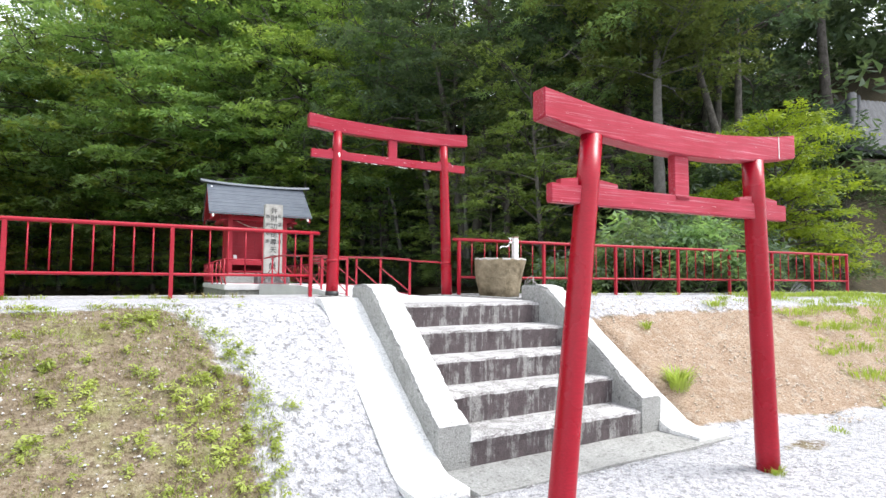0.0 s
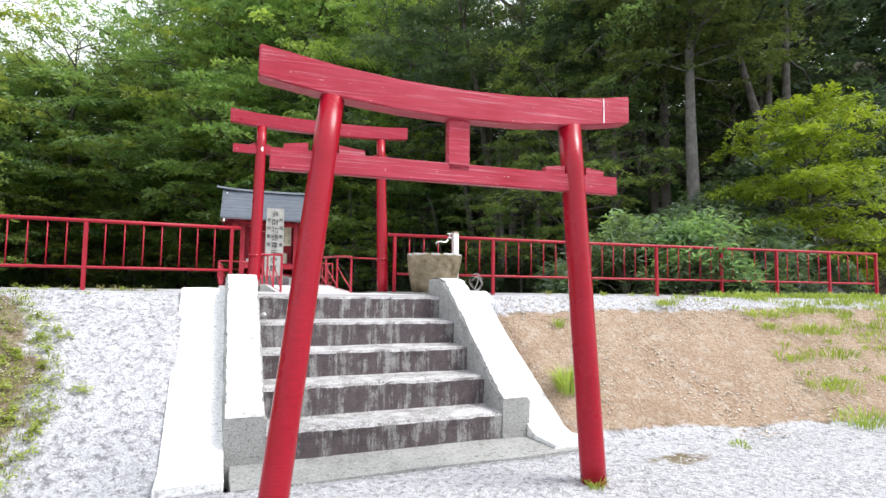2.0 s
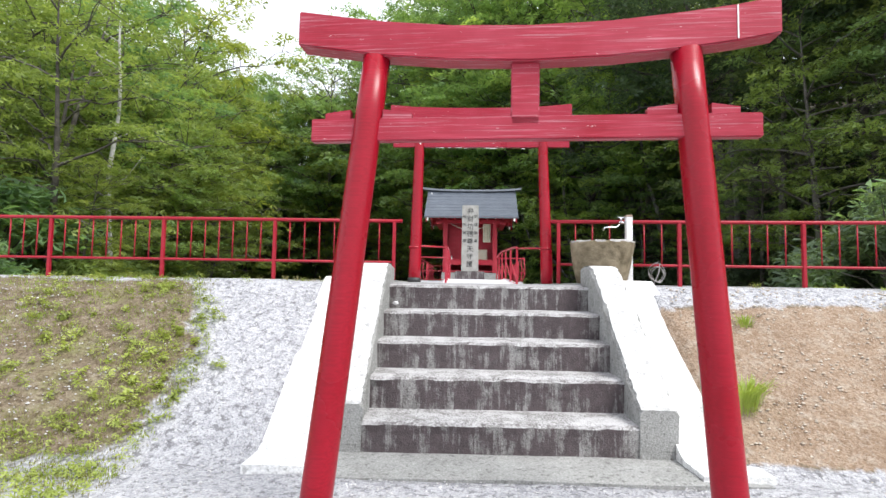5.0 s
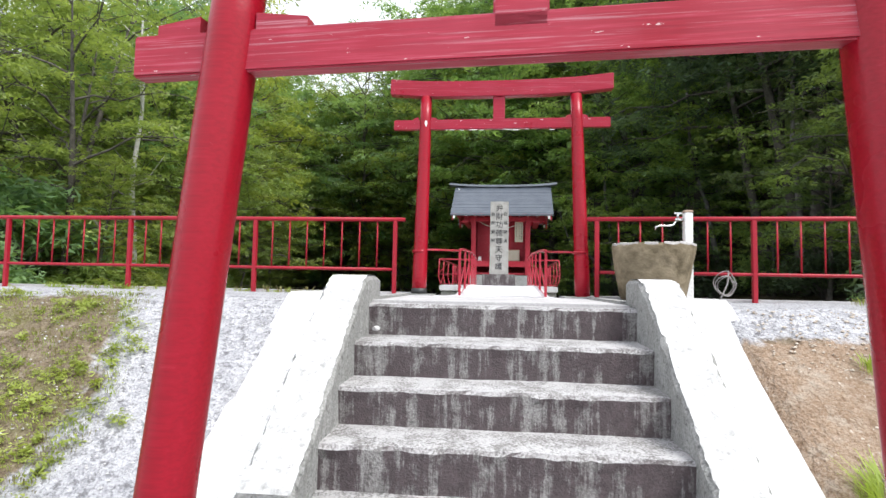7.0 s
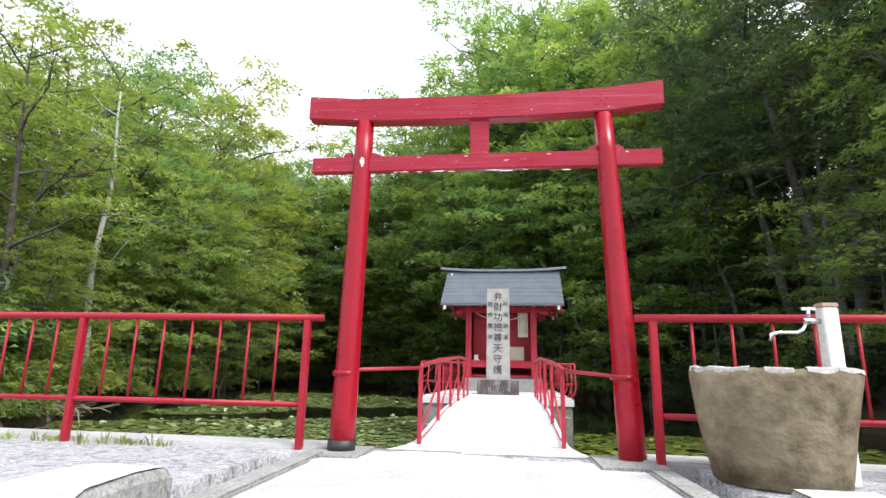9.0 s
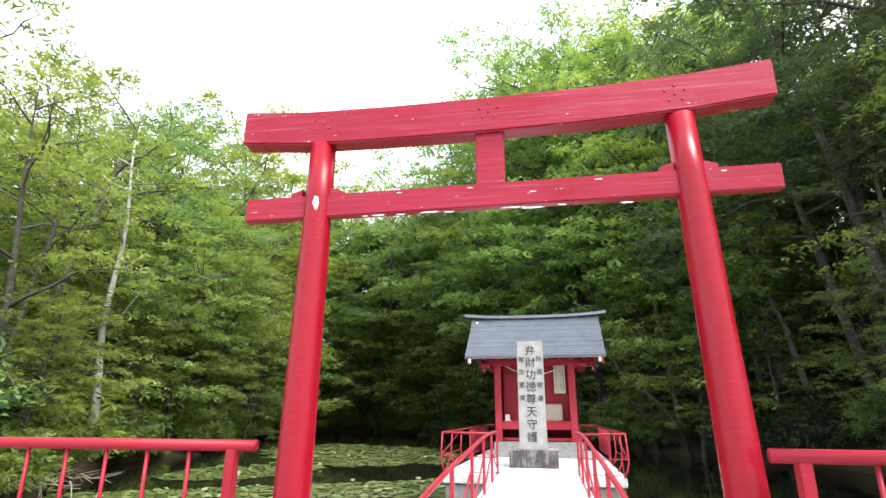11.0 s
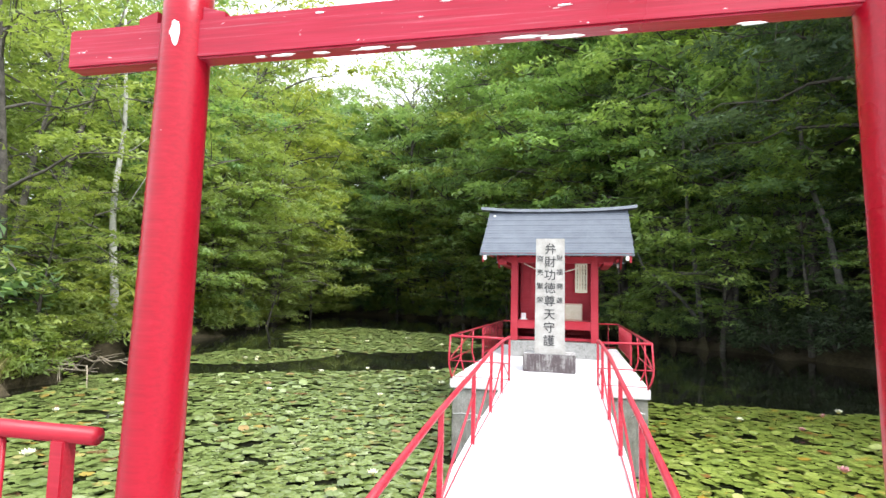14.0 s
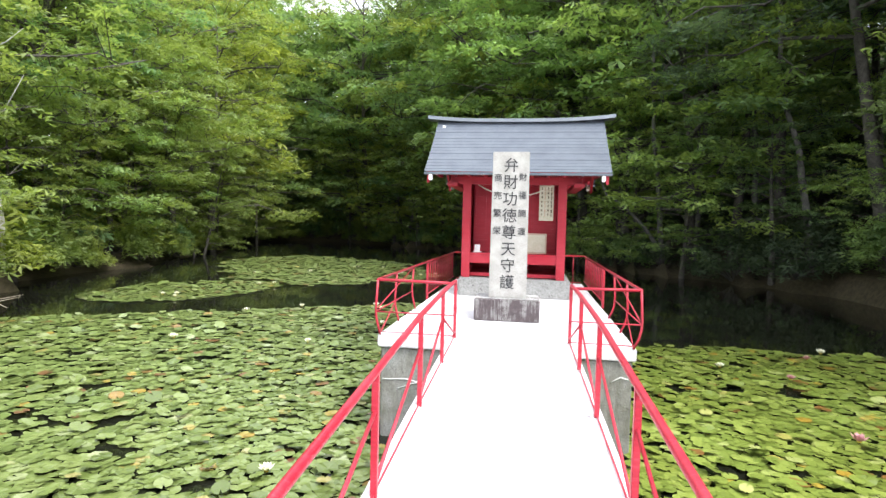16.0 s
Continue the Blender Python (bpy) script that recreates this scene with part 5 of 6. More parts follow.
def bank_trunks():
    """Slender bare trunks that stand out against the dark wood on the shaded bank."""
    for label, stems in (
            ("forked grey trunk leaning over the pond from the bank", (
                ((7.9, 34.0, 0.3), (7.75, 33.9, 1.9), (7.6, 33.9, 4.2), (7.15, 33.8, 7.5), (7.0, 33.9, 12.0)),
                ((7.8, 33.95, 1.4), (6.9, 33.8, 2.7), (6.1, 33.7, 3.5), (4.9, 33.6, 4.3), (4.2, 33.6, 6.2)))),
            ("tall grey trunk leaning on the shaded bank", (((12.6, 28.8, 0.6), (12.0, 28.9, 4.6), (11.7, 28.9, 6.2), (10.9, 29.0, 9.2), (10.7, 29.0, 15.0)),)),
            ("slender grey trunk on the shaded bank", (((11.2, 31.5, 0.4), (11.25, 31.5, 4.0), (11.1, 31.5, 8.5), (11.2, 31.5, 13.0)),)),
            ("slender grey trunk on the shaded bank", (((9.3, 33.6, 0.4), (9.4, 33.6, 3.0), (9.55, 33.6, 7.5), (9.4, 33.6, 13.0)),)),
            ("slender grey trunk on the shaded bank", (((13.5, 22.4, 0.4), (13.3, 22.4, 4.0), (13.0, 22.4, 8.0), (13.1, 22.4, 13.0)),))):
        bx, by, bz = stems[0][0]
        ob = thing("bare_tree", (bx, by, bz), label, "tree")
        for i, pts in enumerate(stems):
            ctl = [Vector((x - bx, y - by, z - bz)) for x, y, z in pts]
            fine_pts = []
            for a, b in zip(ctl, ctl[1:]):
                for q in range(4):
                    p = a.lerp(b, q / 4)
                    fine_pts.append(p + noise.noise_vector(p * 0.7 + Vector((bx, by, 0))) * 0.09)
            fine_pts.append(ctl[-1])
            n = len(fine_pts)
            r = 0.17 if i == 0 else 0.11
            tube("trunk" if i == 0 else "limb", fine_pts, [r * (1 - 0.6 * k / (n - 1)) for k in range(n)], M_GREY_BARK, ob, 8)


bank_trunks()


def maple():
    data = make_tree(71, 5.3, 1.75, 0.12, 34, 11000, 0.15, 0.02)
    ob = tree_template("maple_tree", data, M_LEAF_MAPLE, M_BARK, "low spreading maple with yellow-green foliage beyond the fence")
    ob.matrix_basis = pose(12.7, 4.75, float(ground_z(12.7, 4.75)) - 0.2, 0, 0, 30)
    data = make_tree(73, 20.0, 4.2, 0.40, 70, 34000, 0.22, 0.008, False, 0.05, 0.6, 0.16)
    ob = tree_template("pine_tree", data, M_LEAF_CONIFER, M_GREY_BARK, "tall pine with a straight grey trunk and drooping boughs")
    ob.matrix_basis = pose(14.7, 10.4, float(ground_z(14.7, 10.4)) - 0.2, 0, 0, 30)


maple()


def make_shrub(seed, r, h, leaves, leaf):
    rng = np.random.default_rng(seed)
    tv, tf = [], []
    C, N, D, S = [], [], [], []
    for i in range(22):
        a, q = rng.uniform(0, 6.28), rng.uniform(0.15, 1.0)
        e = np.array([math.cos(a) * r * q, math.sin(a) * r * q, h * (1.05 - 0.75 * q * q) * rng.uniform(0.45, 1.0)])
        v, f = tube_data([(0, 0, -0.1), e * np.array([0.4, 0.4, 0.6]), e], [0.03, 0.018, 0.006], 4, True, len(tv))
        tv.extend(v), tf.extend(f)
        c, n, d, s = spray_leaves(rng, e, r * rng.uniform(0.28, 0.5), leaves // 22, leaf, 0.3, 0.14, 0.6)
        C.append(c), N.append(n), D.append(d), S.append(s)
    C, N, D, S = map(np.concatenate, (C, N, D, S))
    C[:, 2] = np.maximum(C[:, 2], 0.03)
    return (tv, tf), leaf_quads(C, N, D, S, S * 0.55)


SHRUBS = {}
for key, seed, mat, label in (("m", 3, M_LEAF_MID, "green waterside shrub hanging over the bank"), ("d", 4, M_LEAF_SHADE, "undergrowth shrub below the trees, its leaves darkened for bank shade"), ("b", 5, M_LEAF_BRIGHT, "bright green shrub on the pond bank"), ("n", 6, M_LEAF_DARK, "deep green shrub behind the dam fence")):
    SHRUBS[key] = [make_shrub(seed, 1.5, 1.9, 1550, 0.21), mat, label, None]


def place_shrub(key, x, y, scale, turn):
    data, mat, label, proto = SHRUBS[key]
    z = float(ground_z(x, y)) - 0.05
    m = Matrix.Translation((x, y, z)) @ pose(0, 0, 0, 0, 0, turn) @ Matrix.Diagonal((scale, scale, scale, 1))
    if proto is None:
        proto = thing("shrub", (0, 0, 0), label, "shrub", group="undergrowth round the pond")
        part_mesh("stem", mesh_from("stem", *data[0], M_BARK), proto)
        part_mesh("foliage", mesh_from("foliage", *data[1], mat), proto)
        SHRUBS[key][3] = proto
        proto.matrix_basis = m
        return proto
    made = copy_thing(proto, m)
    made.matrix_basis = m
    return made


def plant_shrubs():
    rng = random.Random(8)
    ring = SHORE[5:-2]
    for (ax, ay), (bx, by) in zip(ring, ring[1:]):
        ln = math.hypot(bx - ax, by - ay)
        nx, ny = (by - ay) / ln, -(bx - ax) / ln
        for k in range(max(1, int(ln / 2.1))):
            u = (k + rng.uniform(0.1, 0.9)) / max(1, int(ln / 2.1))
            off = rng.uniform(0.5, 1.3)
            x, y = ax + (bx - ax) * u + nx * off, ay + (by - ay) * u + ny * off
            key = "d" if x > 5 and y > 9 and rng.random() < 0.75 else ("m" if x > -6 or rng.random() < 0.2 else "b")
            place_shrub(key, x, y, rng.uniform(0.8, 1.35), rng.uniform(0, 360))
            if x < -8 and y > 10:
                place_shrub("b" if k % 3 else "m", x + nx * 2.2, y + ny * 2.2, rng.uniform(1.5, 2.3), rng.uniform(0, 360))
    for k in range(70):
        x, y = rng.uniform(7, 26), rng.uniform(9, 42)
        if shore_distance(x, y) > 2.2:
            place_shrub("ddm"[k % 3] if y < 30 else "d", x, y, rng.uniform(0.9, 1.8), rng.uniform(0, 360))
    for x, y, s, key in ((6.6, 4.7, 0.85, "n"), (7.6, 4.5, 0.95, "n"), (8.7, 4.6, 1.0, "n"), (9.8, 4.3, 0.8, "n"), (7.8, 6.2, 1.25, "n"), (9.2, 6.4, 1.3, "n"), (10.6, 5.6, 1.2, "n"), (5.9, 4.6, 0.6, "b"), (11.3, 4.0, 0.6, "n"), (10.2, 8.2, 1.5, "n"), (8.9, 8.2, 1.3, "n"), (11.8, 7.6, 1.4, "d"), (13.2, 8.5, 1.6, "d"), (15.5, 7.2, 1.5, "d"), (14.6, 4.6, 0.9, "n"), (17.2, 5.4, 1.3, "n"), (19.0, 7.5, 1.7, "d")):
        place_shrub(key, x, y, s, 57 * x)


plant_shrubs()


def far_woods():
    """Foliage of the wooded slopes behind the single trees, as one mass."""
    rng = np.random.default_rng(9)
    C, N, D, S, col = [], [], [], [], []
    dark = []
    for i in range(1900):
        x, y = rng.uniform(-70, 75), rng.uniform(8, 110)
        d = float(shore_distance(x, y))
        az = math.degrees(math.atan2(x, y + 1))
        if d < 12 or d > 45 or abs(az) > 72:
            continue
        top = 13 if az < 0 else 17
        if -32 < az < 2:
            top = 15
        for lv in range(3):
            h = rng.uniform(1.0, top)
            c, n, dd, s = spray_leaves(rng, np.array([x, y, float(ground_z(x, y)) + h]), rng.uniform(1.2, 2.2), 24, 0.66, 0.25, 0.4, 0.7)
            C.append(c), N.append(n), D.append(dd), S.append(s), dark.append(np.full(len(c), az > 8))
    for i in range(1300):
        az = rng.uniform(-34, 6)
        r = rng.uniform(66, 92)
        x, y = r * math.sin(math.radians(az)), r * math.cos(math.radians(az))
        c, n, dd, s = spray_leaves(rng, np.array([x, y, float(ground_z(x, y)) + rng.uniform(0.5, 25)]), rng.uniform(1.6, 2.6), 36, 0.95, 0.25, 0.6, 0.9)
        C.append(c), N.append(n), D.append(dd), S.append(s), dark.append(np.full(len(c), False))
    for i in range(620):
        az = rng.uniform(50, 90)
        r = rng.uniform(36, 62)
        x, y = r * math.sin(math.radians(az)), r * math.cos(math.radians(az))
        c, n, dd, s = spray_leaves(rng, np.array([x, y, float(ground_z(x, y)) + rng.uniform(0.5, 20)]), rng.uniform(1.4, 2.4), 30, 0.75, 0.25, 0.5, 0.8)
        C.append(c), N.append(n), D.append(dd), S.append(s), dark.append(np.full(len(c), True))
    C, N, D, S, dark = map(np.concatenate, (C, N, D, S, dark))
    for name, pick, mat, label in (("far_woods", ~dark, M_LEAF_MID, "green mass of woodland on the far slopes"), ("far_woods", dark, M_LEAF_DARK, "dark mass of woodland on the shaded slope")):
        v, f = leaf_quads(C[pick], N[pick], D[pick], S[pick], S[pick] * 0.7)
        tagged(new(name, mesh_from(name, v, f, mat)), label, "woodland", kind="stuff")


far_woods()


def dead_branches():
    rng = random.Random(12)
    for k in range(16):
        if k < 9:
            x, y = rng.uniform(-14.2, -12.0), rng.uniform(13, 17)
        else:
            x, y = rng.uniform(-22.0, -19.0), rng.uniform(28, 36)
        ob = thing("dead_branch", (x, y, WATER_Z + 0.05), "bare dead branch lying on the pond's edge", "branch", group="dead branches on the bank")
        a = rng.uniform(-0.9, 0.5)
        ln = rng.uniform(1.0, 2.6)
        pts = [Vector((math.cos(a) * ln * u, math.sin(a) * ln * u, 0.05 + 0.5 * math.sin(u * 2.6) * (1 - u * 0.6) + 0.1 * math.sin(9 * u + k))) for u in (-0.3, 0, 0.25, 0.5, 0.75, 1.0)]
        tube("limb", pts, [0.04, 0.035, 0.03, 0.024, 0.016, 0.006], M_DEAD, ob, 6)
        for q in (2, 3, 4):
            b = a + rng.choice((-1, 1)) * rng.uniform(0.5, 1.0)
            s = rng.uniform(0.3, 0.8)
            tube("twig", [pts[q], pts[q] + Vector((math.cos(b) * s, math.sin(b) * s, 0.2 * s))], [0.014, 0.004], M_DEAD, ob, 5)


dead_branches()


# ---- weeds, grass and stones ----


def tuft_blades(rng, x, y, z, r, h, n, broad):
    a = rng.uniform(0, 6.28, n)
    q = r * np.sqrt(rng.uniform(0, 1, n))
    bx, by = x + np.cos(a) * q, y + np.sin(a) * q
    hh = h * rng.uniform(0.5, 1.2, n)
    out = rng.uniform(0.2, 0.9, n) * hh
    tip = np.stack([bx + np.cos(a) * out, by + np.sin(a) * out, z + hh * 0.95], 1)
    mid = np.stack([bx + np.cos(a) * out * 0.35, by + np.sin(a) * out * 0.35, z + hh * 0.6], 1)
    w = broad * rng.uniform(0.6, 1.4, n)
    sx, sy = -np.sin(a) * w, np.cos(a) * w
    root = np.stack([bx, by, np.full(n, z - 0.01)], 1)
    v = np.empty((n, 4, 3))
    v[:, 0] = root
    v[:, 1] = mid + np.stack([sx, sy, 0 * sx], 1)
    v[:, 2] = tip
    v[:, 3] = mid - np.stack([sx, sy, 0 * sx], 1)
    return v


def blades_object(name, blades, mat, label, category):
    v = np.concatenate(blades).reshape(-1, 3)
    tagged(new(name, mesh_from(name, v, np.arange(len(v)).reshape(-1, 4), mat)), label, category, kind="stuff")


def weeds():
    rng = np.random.default_rng(21)
    green, dry = [], []
    leafy = []

    def rosette(x, y, r, n, leaf):
        leafy.append(spray_leaves(rng, np.array([x, y, float(ground_z(x, y)) + 0.03 + 0.18 * r]), r, n, leaf, 0.35, 0.018, 0.55))

    for i in range(5200):
        x, y = rng.uniform(-9.5, -1.9), rng.uniform(-1.6, 1.8)
        edge = -2.5 - 0.45 * max(0.0, y - 0.7)
        patch = noise.noise((x * 0.9, y * 0.9, 4.0)) + 0.6 * noise.noise((x * 2.7, y * 2.7, 1.0))
        band = math.exp(-((x - edge + 0.25) / 0.4) ** 2)
        thick = (0.18 if x < edge else -0.55) + 0.38 * band
        if y > 1.75 or x > edge + 0.5 or patch + thick < rng.uniform(0.1, 0.7):
            continue
        z = float(ground_z(x, y))
        u = rng.uniform()
        if u < 0.42:
            rosette(x, y, rng.uniform(0.04, 0.13), int(rng.uniform(5, 18)), rng.uniform(0.02, 0.045))
        elif u < 0.66:
            green.append(tuft_blades(rng, x, y, z, rng.uniform(0.04, 0.10), rng.uniform(0.02, 0.05), 12, rng.uniform(0.003, 0.006)))
        else:
            dry.append(tuft_blades(rng, x, y, z, rng.uniform(0.06, 0.16), rng.uniform(0.015, 0.05), 14, 0.003))
    # thin short grass over the soil
    for i in range(5200):
        x, y = rng.uniform(-8.0, -2.2), rng.uniform(-0.8, 1.8)
        if x > -2.45 - 0.45 * max(0.0, y - 0.7) or noise.noise((x * 1.6, y * 1.6, 7.0)) < rng.uniform(-0.45, 0.25):
            continue
        (green if rng.uniform() < 0.55 else dry).append(tuft_blades(rng, x, y, float(ground_z(x, y)), rng.uniform(0.03, 0.10), rng.uniform(0.012, 0.035), 9, 0.0028))
    # thicker leafy clumps along the edge of the gravel
    for x, y, r, n in ((-3.39, 1.38, 0.17, 26), (-3.25, 1.45, 0.1, 12), (-2.75, 1.10, 0.16, 18), (-2.62, 0.98, 0.12, 14), (-3.15, 0.66, 0.24, 34), (-2.95, 0.75, 0.16, 18), (-2.88, 0.34, 0.22, 28), (-3.8, 0.52, 0.2, 22), (-2.3, 0.48, 0.07, 6), (-2.7, 0.08, 0.2, 22), (-3.77, 0.80, 0.17, 16), (-3.86, 0.14, 0.22, 22), (-2.62, 0.62, 0.13, 12), (-3.3, 0.1, 0.2, 18), (-2.45, 0.25, 0.1, 7), (-4.3, 1.2, 0.2, 16), (-4.6, 0.5, 0.25, 20)):
        for k in range(n * 2 // 3):
            q, a = r * 1.15 * math.sqrt(rng.uniform()), rng.uniform(0, 6.28)
            rosette(x + q * math.cos(a), y + q * math.sin(a), rng.uniform(0.03, 0.08), 13, rng.uniform(0.022, 0.05))
    # tufts on the sand slope
    for x, y, r, h, n in ((1.87, 0.20, 0.10, 0.27, 170), (1.96, 0.28, 0.08, 0.20, 80), (5.1, -0.28, 0.3, 0.14, 200), (4.8, -0.8, 0.3, 0.16, 220), (5.08, 0.16, 0.22, 0.10, 110), (5.4, 0.68, 0.14, 0.10, 90), (2.32, 1.0, 0.06, 0.12, 40), (4.3, 1.35, 0.16, 0.10, 120), (4.7, 1.5, 0.1, 0.10, 50), (5.6, 0.9, 0.3, 0.14, 160), (6.0, 0.5, 0.35, 0.16, 200), (6.4, 0.9, 0.3, 0.12, 150), (5.8, 0.1, 0.3, 0.14, 160), (2.9, -0.9, 0.1, 0.05, 40), (1.05, -1.28, 0.07, 0.07, 50), (-1.0, -1.28, 0.1, 0.06, 60)):
        green.append(tuft_blades(rng, x, y, float(ground_z(x, y)), r, h, n, 0.006))
    for i in range(420):
        x, y = rng.uniform(5.0, 9.5), rng.uniform(-0.8, 1.9)
        if x < 6.2 - 0.5 * (y - 0.5) and rng.uniform() < 0.8:
            continue
        green.append(tuft_blades(rng, x, y, float(ground_z(x, y)), 0.12, rng.uniform(0.05, 0.12), 22, 0.007))
    # fringe along the dam's edge
    for i in range(210):
        x = rng.uniform(-11, -1.7) if i < 150 else rng.uniform(3.5, 11)
        y = 3.70 + 0.035 * max(0, -x - 1) if x < 0 else 3.45 - 0.11 * (x - 1)
        if noise.noise((x * 1.4, 2, 0)) < -0.02:
            continue
        (green if i % 3 else dry).append(tuft_blades(rng, x, y + rng.uniform(-0.12, 0.05), CREST_Z, 0.05, rng.uniform(0.03, 0.09), 12, 0.005))
    # the shore's grass and reeds
    for i in range(900):
        if i < 480:
            x, y = rng.uniform(-16, -10.6), rng.uniform(7, 16)
        elif i < 650:
            x, y = rng.uniform(-12, 4), rng.uniform(42, 57)
        else:
            x, y = rng.uniform(10.5, 16), rng.uniform(2.5, 5.2)
        d = float(shore_distance(x, y))
        if d < 0.02 or d > 2.6:
            continue
        (green if i % 3 or i > 480 else dry).append(tuft_blades(rng, x, y, float(ground_z(x, y)), 0.3, rng.uniform(0.25, 0.6), 34, 0.012))
    C, N, D, S = (np.concatenate([c[k] for c in leafy]) for k in range(4))
    v, f = leaf_quads(C, N, D, S, S * 0.7)
    tagged(new("leafy_weeds", mesh_from("leafy_weeds", v, f, M_WEED)), "low leafy yellow-green weeds on the bank", "weeds", kind="stuff")
    blades_object("weeds", green, M_GRASS, "patchy low green weeds and grass tufts", "grass")
    blades_object("dry_grass", dry, M_DRY, "thin dry yellowish grass", "grass")


weeds()


def stones():
    rng = np.random.default_rng(31)
    o = np.array([(1, 0, 0), (-1, 0, 0), (0, 1, 0), (0, -1, 0), (0, 0, 1), (0, 0, -1)], float)
    tri = np.array([(0, 2, 4), (2, 1, 4), (1, 3, 4), (3, 0, 4), (2, 0, 5), (1, 2, 5), (3, 1, 5), (0, 3, 5)])
    for name, n, box_, sizes, mat, label in (
            ("gravel", 9000, (-9, -1.75, -3.2, 1.75), (0.004, 0.017), M_PEBBLE, "loose crushed white gravel"),
            ("gravel", 5500, (-1.7, 4.2, -2.6, -0.5), (0.004, 0.015), M_PEBBLE, "loose crushed white gravel at the foot of the steps"),
            ("pebbles", 8000, (1.8, 9, -1.0, 1.7), (0.003, 0.022), M_BROWN_PEBBLE, "small brown stones on the bare sand slope")):
        x = rng.uniform(box_[0], box_[1], n)
        y = rng.uniform(box_[2], box_[3], n)
        keep = ~((np.abs(x) < 1.75) & (y > -0.30 - 0.15 * rng.uniform(0, 1, n)))
        if name == "pebbles":
            keep &= y > toe_line(x) - 0.1
        x, y = x[keep], y[keep]
        n = len(x)
        s = rng.uniform(*sizes, n) * rng.uniform(0.5, 1.0, n)
        v = o[None] * (s[:, None, None] * rng.uniform(0.6, 1.3, (n, 6, 1)))
        v[:, :, 2] *= 0.7
        a = rng.uniform(0, 6.28, n)
        ca, sa = np.cos(a)[:, None], np.sin(a)[:, None]
        v = np.stack([v[:, :, 0] * ca - v[:, :, 1] * sa, v[:, :, 0] * sa + v[:, :, 1] * ca, v[:, :, 2]], 2)
        v += np.stack([x, y, ground_z(x, y) + s * 0.18], 1)[:, None]
        f = (tri[None] + (np.arange(n) * 6)[:, None, None]).reshape(-1, 3)
        tagged(new(name, mesh_from(name, v.reshape(-1, 3), f, mat)), label, "gravel", kind="stuff")


stones()


def rock(x, y, z, r, seed, label):
    bm = bmesh.new()
    bmesh.ops.create_icosphere(bm, subdivisions=2, radius=r)
    for v in bm.verts:
        v.co = Vector((v.co.x, v.co.y, v.co.z * 0.7)) * (1 + 0.35 * noise.noise(v.co / r * 1.2 + Vector((seed, 0, 0))))
    solo("stone", bm, M_PEBBLE, label, "stone", m=pose(x, y, z))


rock(1.33, -0.10, 0.035, 0.05, 1, "small pale stone at the parapet's foot")
rock(-0.93, 1.50, 1.06, 0.028, 5, "small round pebble lying on a step")
rock(-4.6, -0.4, 0.62, 0.055, 9, "pale broken stone on the grassy bank")
rock(-4.1, 0.3, 0.80, 0.05, 12, "pale broken stone among the weeds")

# ---- temple hall beyond the trees ----


def temple():
    ob = thing("temple_hall", (25.5, 7.6, 1.75), "temple hall with a grey tiled roof and upturned corner", "temple", rz=-20)
    part("wall", box(-4.5, 4.5, -3, 3, -2, 4.3, 0.02), M_DARKWOOD, ob)
    for k in range(7):
        part("post", box(-4.6 + 1.5 * k, -4.4 + 1.5 * k, -3.1, -2.9, 0, 4.4, 0.01), M_DARKWOOD, ob)
    for sx, sy in ((0, -1), (-1, 0)):
        bm = bmesh.new()
        n = 26
        rows = []
        W = 6.4 if sy else 5.0
        for i in range(n * 2 + 1):
            u = -1 + i / n
            wave = 0.05 * (i % 2)
            col = []
            for q in range(7):
                s = q / 6
                w = W * (1 - 0.55 * (1 - s))
                zz = 4.2 + 0.35 * abs(u) ** 3 * s + 3.2 * (1 - s) ** 1.5 + wave
                out = 1.6 + (4.8 - 1.6) * s if sy else 2.9 + (6.2 - 2.9) * s
                col.append(bm.verts.new((u * w, -out, zz) if sy else (-out, u * w * 0.96, zz)))
            rows.append(col)
        for a, b in zip(rows, rows[1:]):
            for q in range(6):
                bm.faces.new((a[q], b[q], b[q + 1], a[q + 1]))
        bmesh.ops.recalc_face_normals(bm, faces=bm.faces)
        bmesh.ops.solidify(bm, geom=bm.faces[:], thickness=0.12)
        part("roof", bm, M_TILE, ob)
    part("eave_board", box(-6.0, 6.0, -4.6, 4.6, 4.0, 4.14, 0.02), M_DARKWOOD, ob)
    tube("hip_ridge", [(-6.2, -4.8, 4.75), (-4.6, -3.4, 5.2), (-2.9, -1.8, 7.5)], [0.16, 0.18, 0.18], M_TILE, ob, 8)


temple()

# ---- lily pads and flowers ----


def pad_outline(n=11):
    a = np.linspace(0.16, 2 * np.pi - 0.16, n)
    ring = np.stack([np.cos(a), np.sin(a), np.full(n, 0.05)], 1)
    return np.concatenate([[(0.12, 0, 0.0)], ring])


PAD_V = pad_outline()
PAD_F = [(0, k, k + 1) for k in range(1, 11)]


def pad_zone(x, y, d):
    """Whether the water at a place is covered with pads."""
    wob = 0.45 * noise.noise((x * 0.7, y * 0.7, 0)) + 0.2 * noise.noise((x * 2, y * 2, 5))
    if x < -0.55:
        if y < 20.1 + 0.56 * (x + 3.6) + wob and y < 21 and d < -0.5 + wob * 0.5:
            return True
        u, w = (x + 10.6 - 0.25 * (y - 21.5)) / 2.3, (y - 21.6) / 3.1
        if u * u + w * w < 1 + wob * 0.5:
            return True
        u, w = (x + 9.0 + 0.35 * (y - 30)) / 5.4, (y - 31.5) / 7.5
        return u * u + w * w < 1 + wob and y - 0.5 * x > 27.5
    return x > 0.8 and y < 16.2 + wob and x < 9


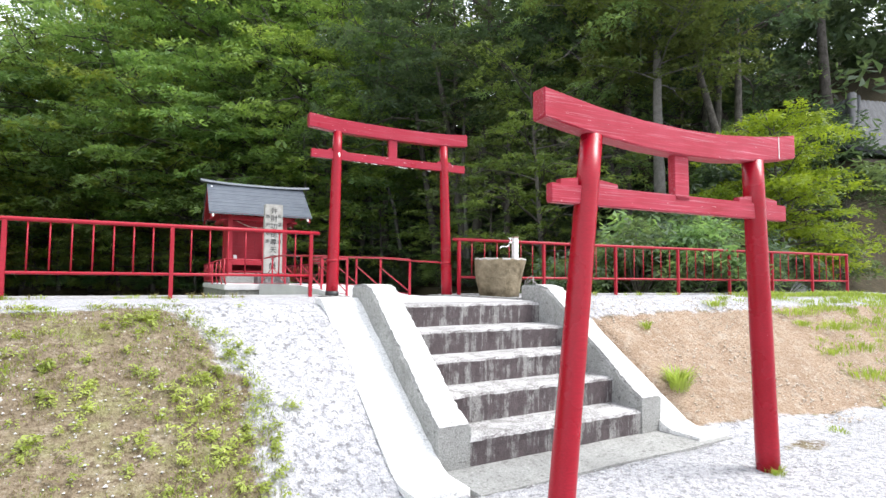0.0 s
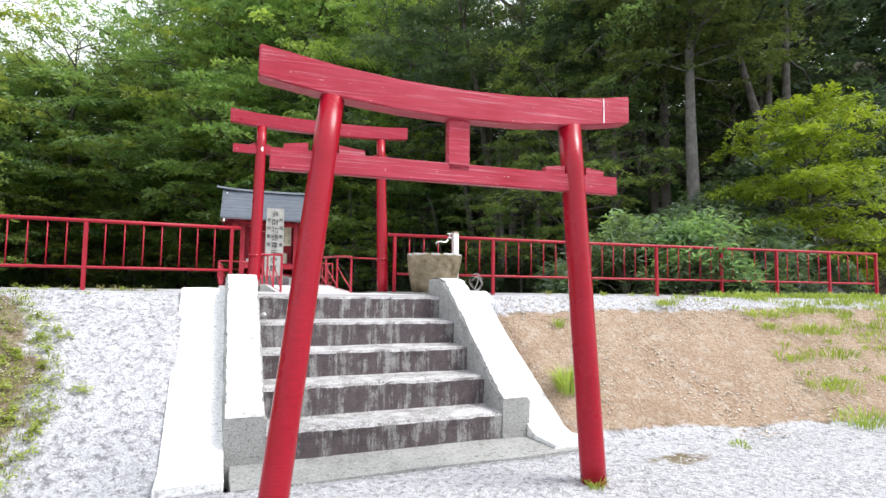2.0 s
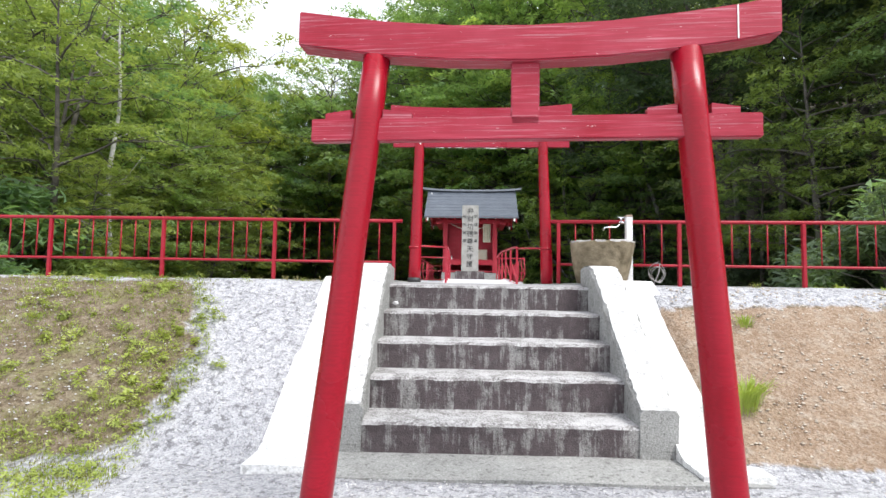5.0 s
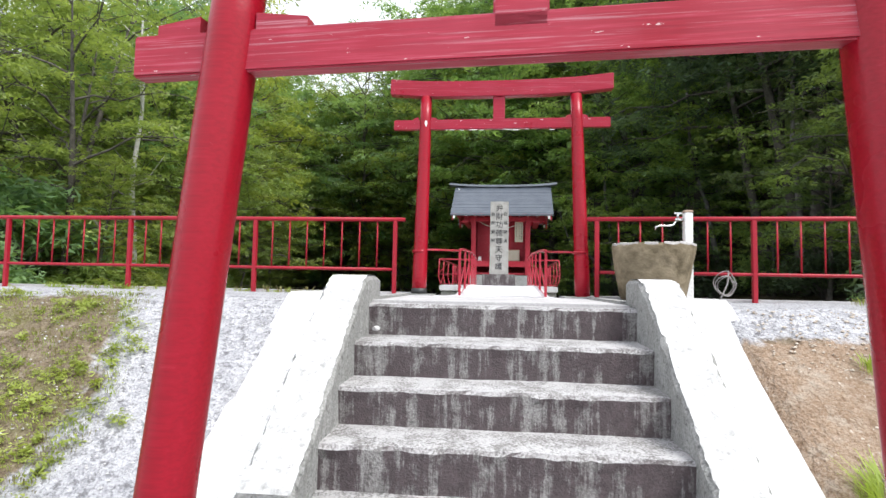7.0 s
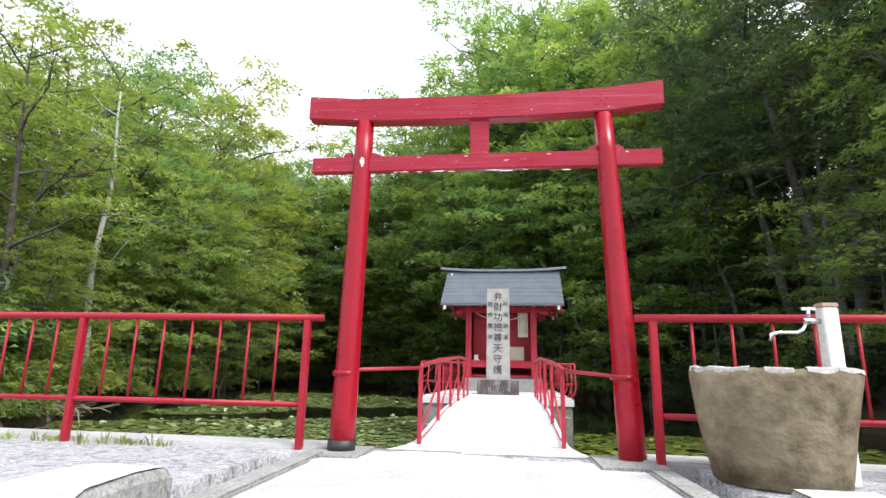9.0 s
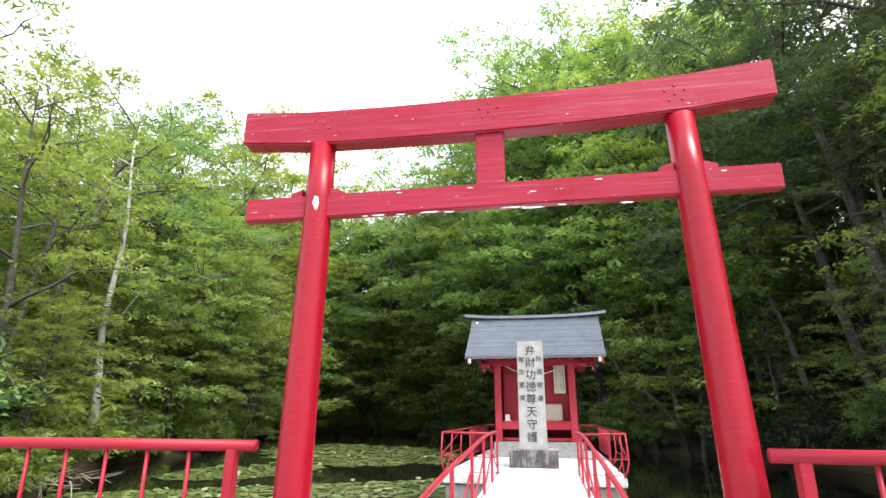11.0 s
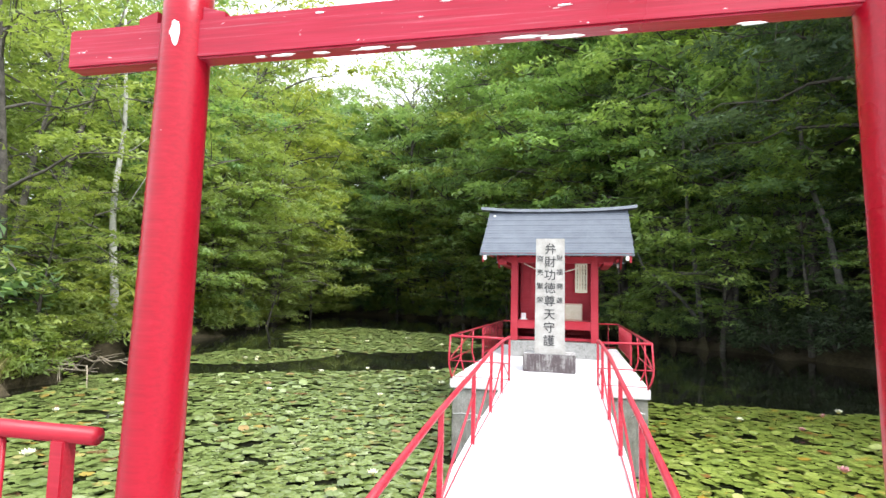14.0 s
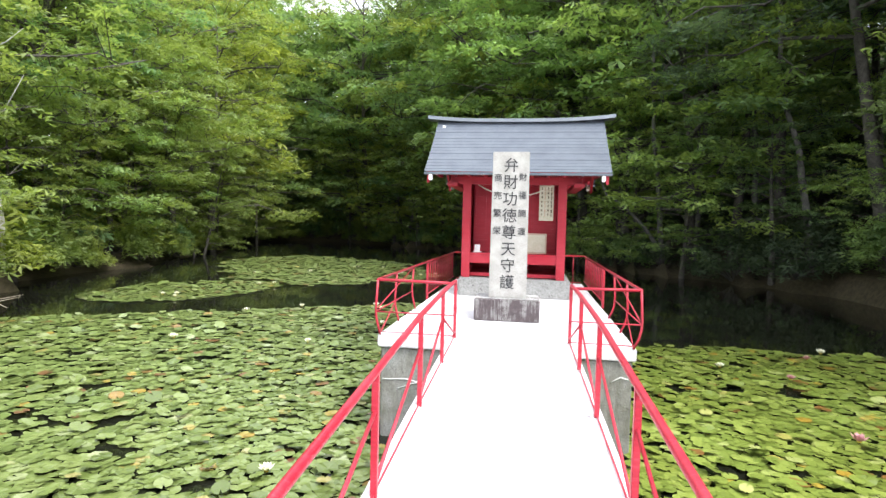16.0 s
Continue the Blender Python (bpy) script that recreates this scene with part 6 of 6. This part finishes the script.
def lily_pads():
    rng = np.random.default_rng(77)
    spots = []
    grid = []
    for y0, y1, step in ((4.0, 12.0, 0.112), (12.0, 21.5, 0.128), (21.5, 40.0, 0.19)):
        gx, gy = np.meshgrid(np.arange(-18, 9.2, step), np.arange(y0, y1, step * 0.87))
        gx = gx + (np.arange(gx.shape[0]) % 2)[:, None] * step / 2
        jit = rng.uniform(-0.38, 0.38, (2,) + gx.shape) * step
        grid.append(np.stack([(gx + jit[0]).ravel(), (gy + jit[1]).ravel()], 1))
    grid = np.concatenate(grid)
    ds = shore_distance(grid[:, 0], grid[:, 1])
    for (x, y), d in zip(grid.tolist(), ds.tolist()):
        if d > -0.12 or -0.5 < x < 0.75 and y < 10.5 or abs(x) < 1.45 and 10.3 < y < 17 or not pad_zone(x, y, d):
            continue
        if noise.noise((x * 1.7, y * 1.7, 9.0)) < -0.5 or rng.uniform() < 0.06:
            continue
        spots.append((x, y))
    rings = []
    near = []
    for k, (x, y) in enumerate(spots):
        big = rng.uniform(0.062, 0.108) * (1.0 if y < 12 else 1.1 if y < 21.5 else 1.45)
        up = rng.uniform() < 0.07
        tilt = rng.normal(0, 0.035, 2) if not up else rng.normal(0, 0.16, 2)
        z = WATER_Z + 0.006 + 0.03 * rng.uniform() + (0.05 if up else 0)
        if len(near) < 300 and 6.6 < y < 9.6 and -3.4 < x < -0.9:
            near.append((x, y, z, big, tilt, rng.uniform(0, 360)))
            continue
        rings.append((x, y, z, big, tilt[0], tilt[1], rng.uniform(0, 6.283)))
    host = None
    everything = np.array(rings)
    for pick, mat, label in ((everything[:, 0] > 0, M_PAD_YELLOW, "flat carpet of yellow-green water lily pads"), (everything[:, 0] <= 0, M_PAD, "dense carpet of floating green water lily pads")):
        R = everything[pick]
        n = len(R)
        P = np.repeat(PAD_V[None], n, 0) * R[:, 3, None, None]
        ca, sa = np.cos(R[:, 6])[:, None], np.sin(R[:, 6])[:, None]
        X, Y = P[:, :, 0] * ca - P[:, :, 1] * sa, P[:, :, 0] * sa + P[:, :, 1] * ca
        wave = 0.06 * np.sin(np.arange(PAD_V.shape[0])[None] * 2.1 + R[:, 6, None]) * R[:, 3, None]
        Z = P[:, :, 2] + X * R[:, 4, None] + Y * R[:, 5, None] + wave
        V = np.stack([X + R[:, 0, None], Y + R[:, 1, None], Z + R[:, 2, None]], 2).reshape(-1, 3)
        F = (np.array(PAD_F)[None] + (np.arange(n) * PAD_V.shape[0])[:, None, None]).reshape(-1, 3)
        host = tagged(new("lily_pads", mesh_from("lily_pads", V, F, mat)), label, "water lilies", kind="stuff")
    me = mesh_from("lily_pad", PAD_V, PAD_F, M_PAD)
    for x, y, z, big, tilt, turn in near:
        part_mesh("lily_pad", me, host, "", pose(x, y, z, math.degrees(tilt[0]), math.degrees(tilt[1]), turn) @ Matrix.Diagonal((big, big, big, 1)))


lily_pads()


def lily_flower(mat, label):
    ob = thing("water_lily", (0, 0, 0), label, "flower", group="water lilies on the pond")
    for ring, (n, tilt, ln) in enumerate(((8, 28, 0.075), (7, 50, 0.065), (5, 68, 0.05))):
        for k in range(n):
            v = [(0.004, -0.008, 0), (0.5 * ln, -0.017, 0.004), (ln, 0, 0.012), (0.5 * ln, 0.017, 0.004), (0.004, 0.008, 0)]
            part_mesh("petal", mesh_from("petal", v, [(0, 1, 2, 3, 4)], mat), ob, "", pose(0, 0, 0.012, 0, 0, 360 * k / n + ring * 20) @ pose(0, 0, 0, 0, -tilt, 0))
    tube("stamens", [(0, 0, 0.01), (0, 0, 0.035)], [0.016, 0.012], M_YOLK, ob, 8)
    return ob


def flowers():
    rng = random.Random(15)
    first = {}
    spots = [(-10.4, 19.9, 0), (-10.0, 20.0, 0), (-9.8, 19.6, 0), (-8.9, 23.2, 0), (-8.5, 23.6, 0), (-9.0, 11.2, 0), (-8.7, 10.2, 0), (-6.9, 8.8, 0)]
    while len(spots) < 46:
        x, y = rng.uniform(-11, 8), rng.uniform(5, 33)
        if abs(x) < 1.8 or not pad_zone(x, y, float(shore_distance(x, y))) or y < 16 and rng.random() < 0.35:
            continue
        spots.append((x, y, 1 if x > 0 and rng.random() < 0.6 else 0))
    for x, y, pink in spots:
        s = rng.uniform(1.2, 1.9)
        m = pose(x, y, WATER_Z + 0.05, 0, 0, rng.uniform(0, 360)) @ Matrix.Diagonal((s, s, s, 1))
        if pink not in first:
            first[pink] = lily_flower(M_PINK if pink else M_PETAL, "half-open pink water lily among the pads" if pink else "open cream water lily floating among the pads")
            first[pink].matrix_basis = m
        else:
            copy_thing(first[pink], m).matrix_basis = m


flowers()
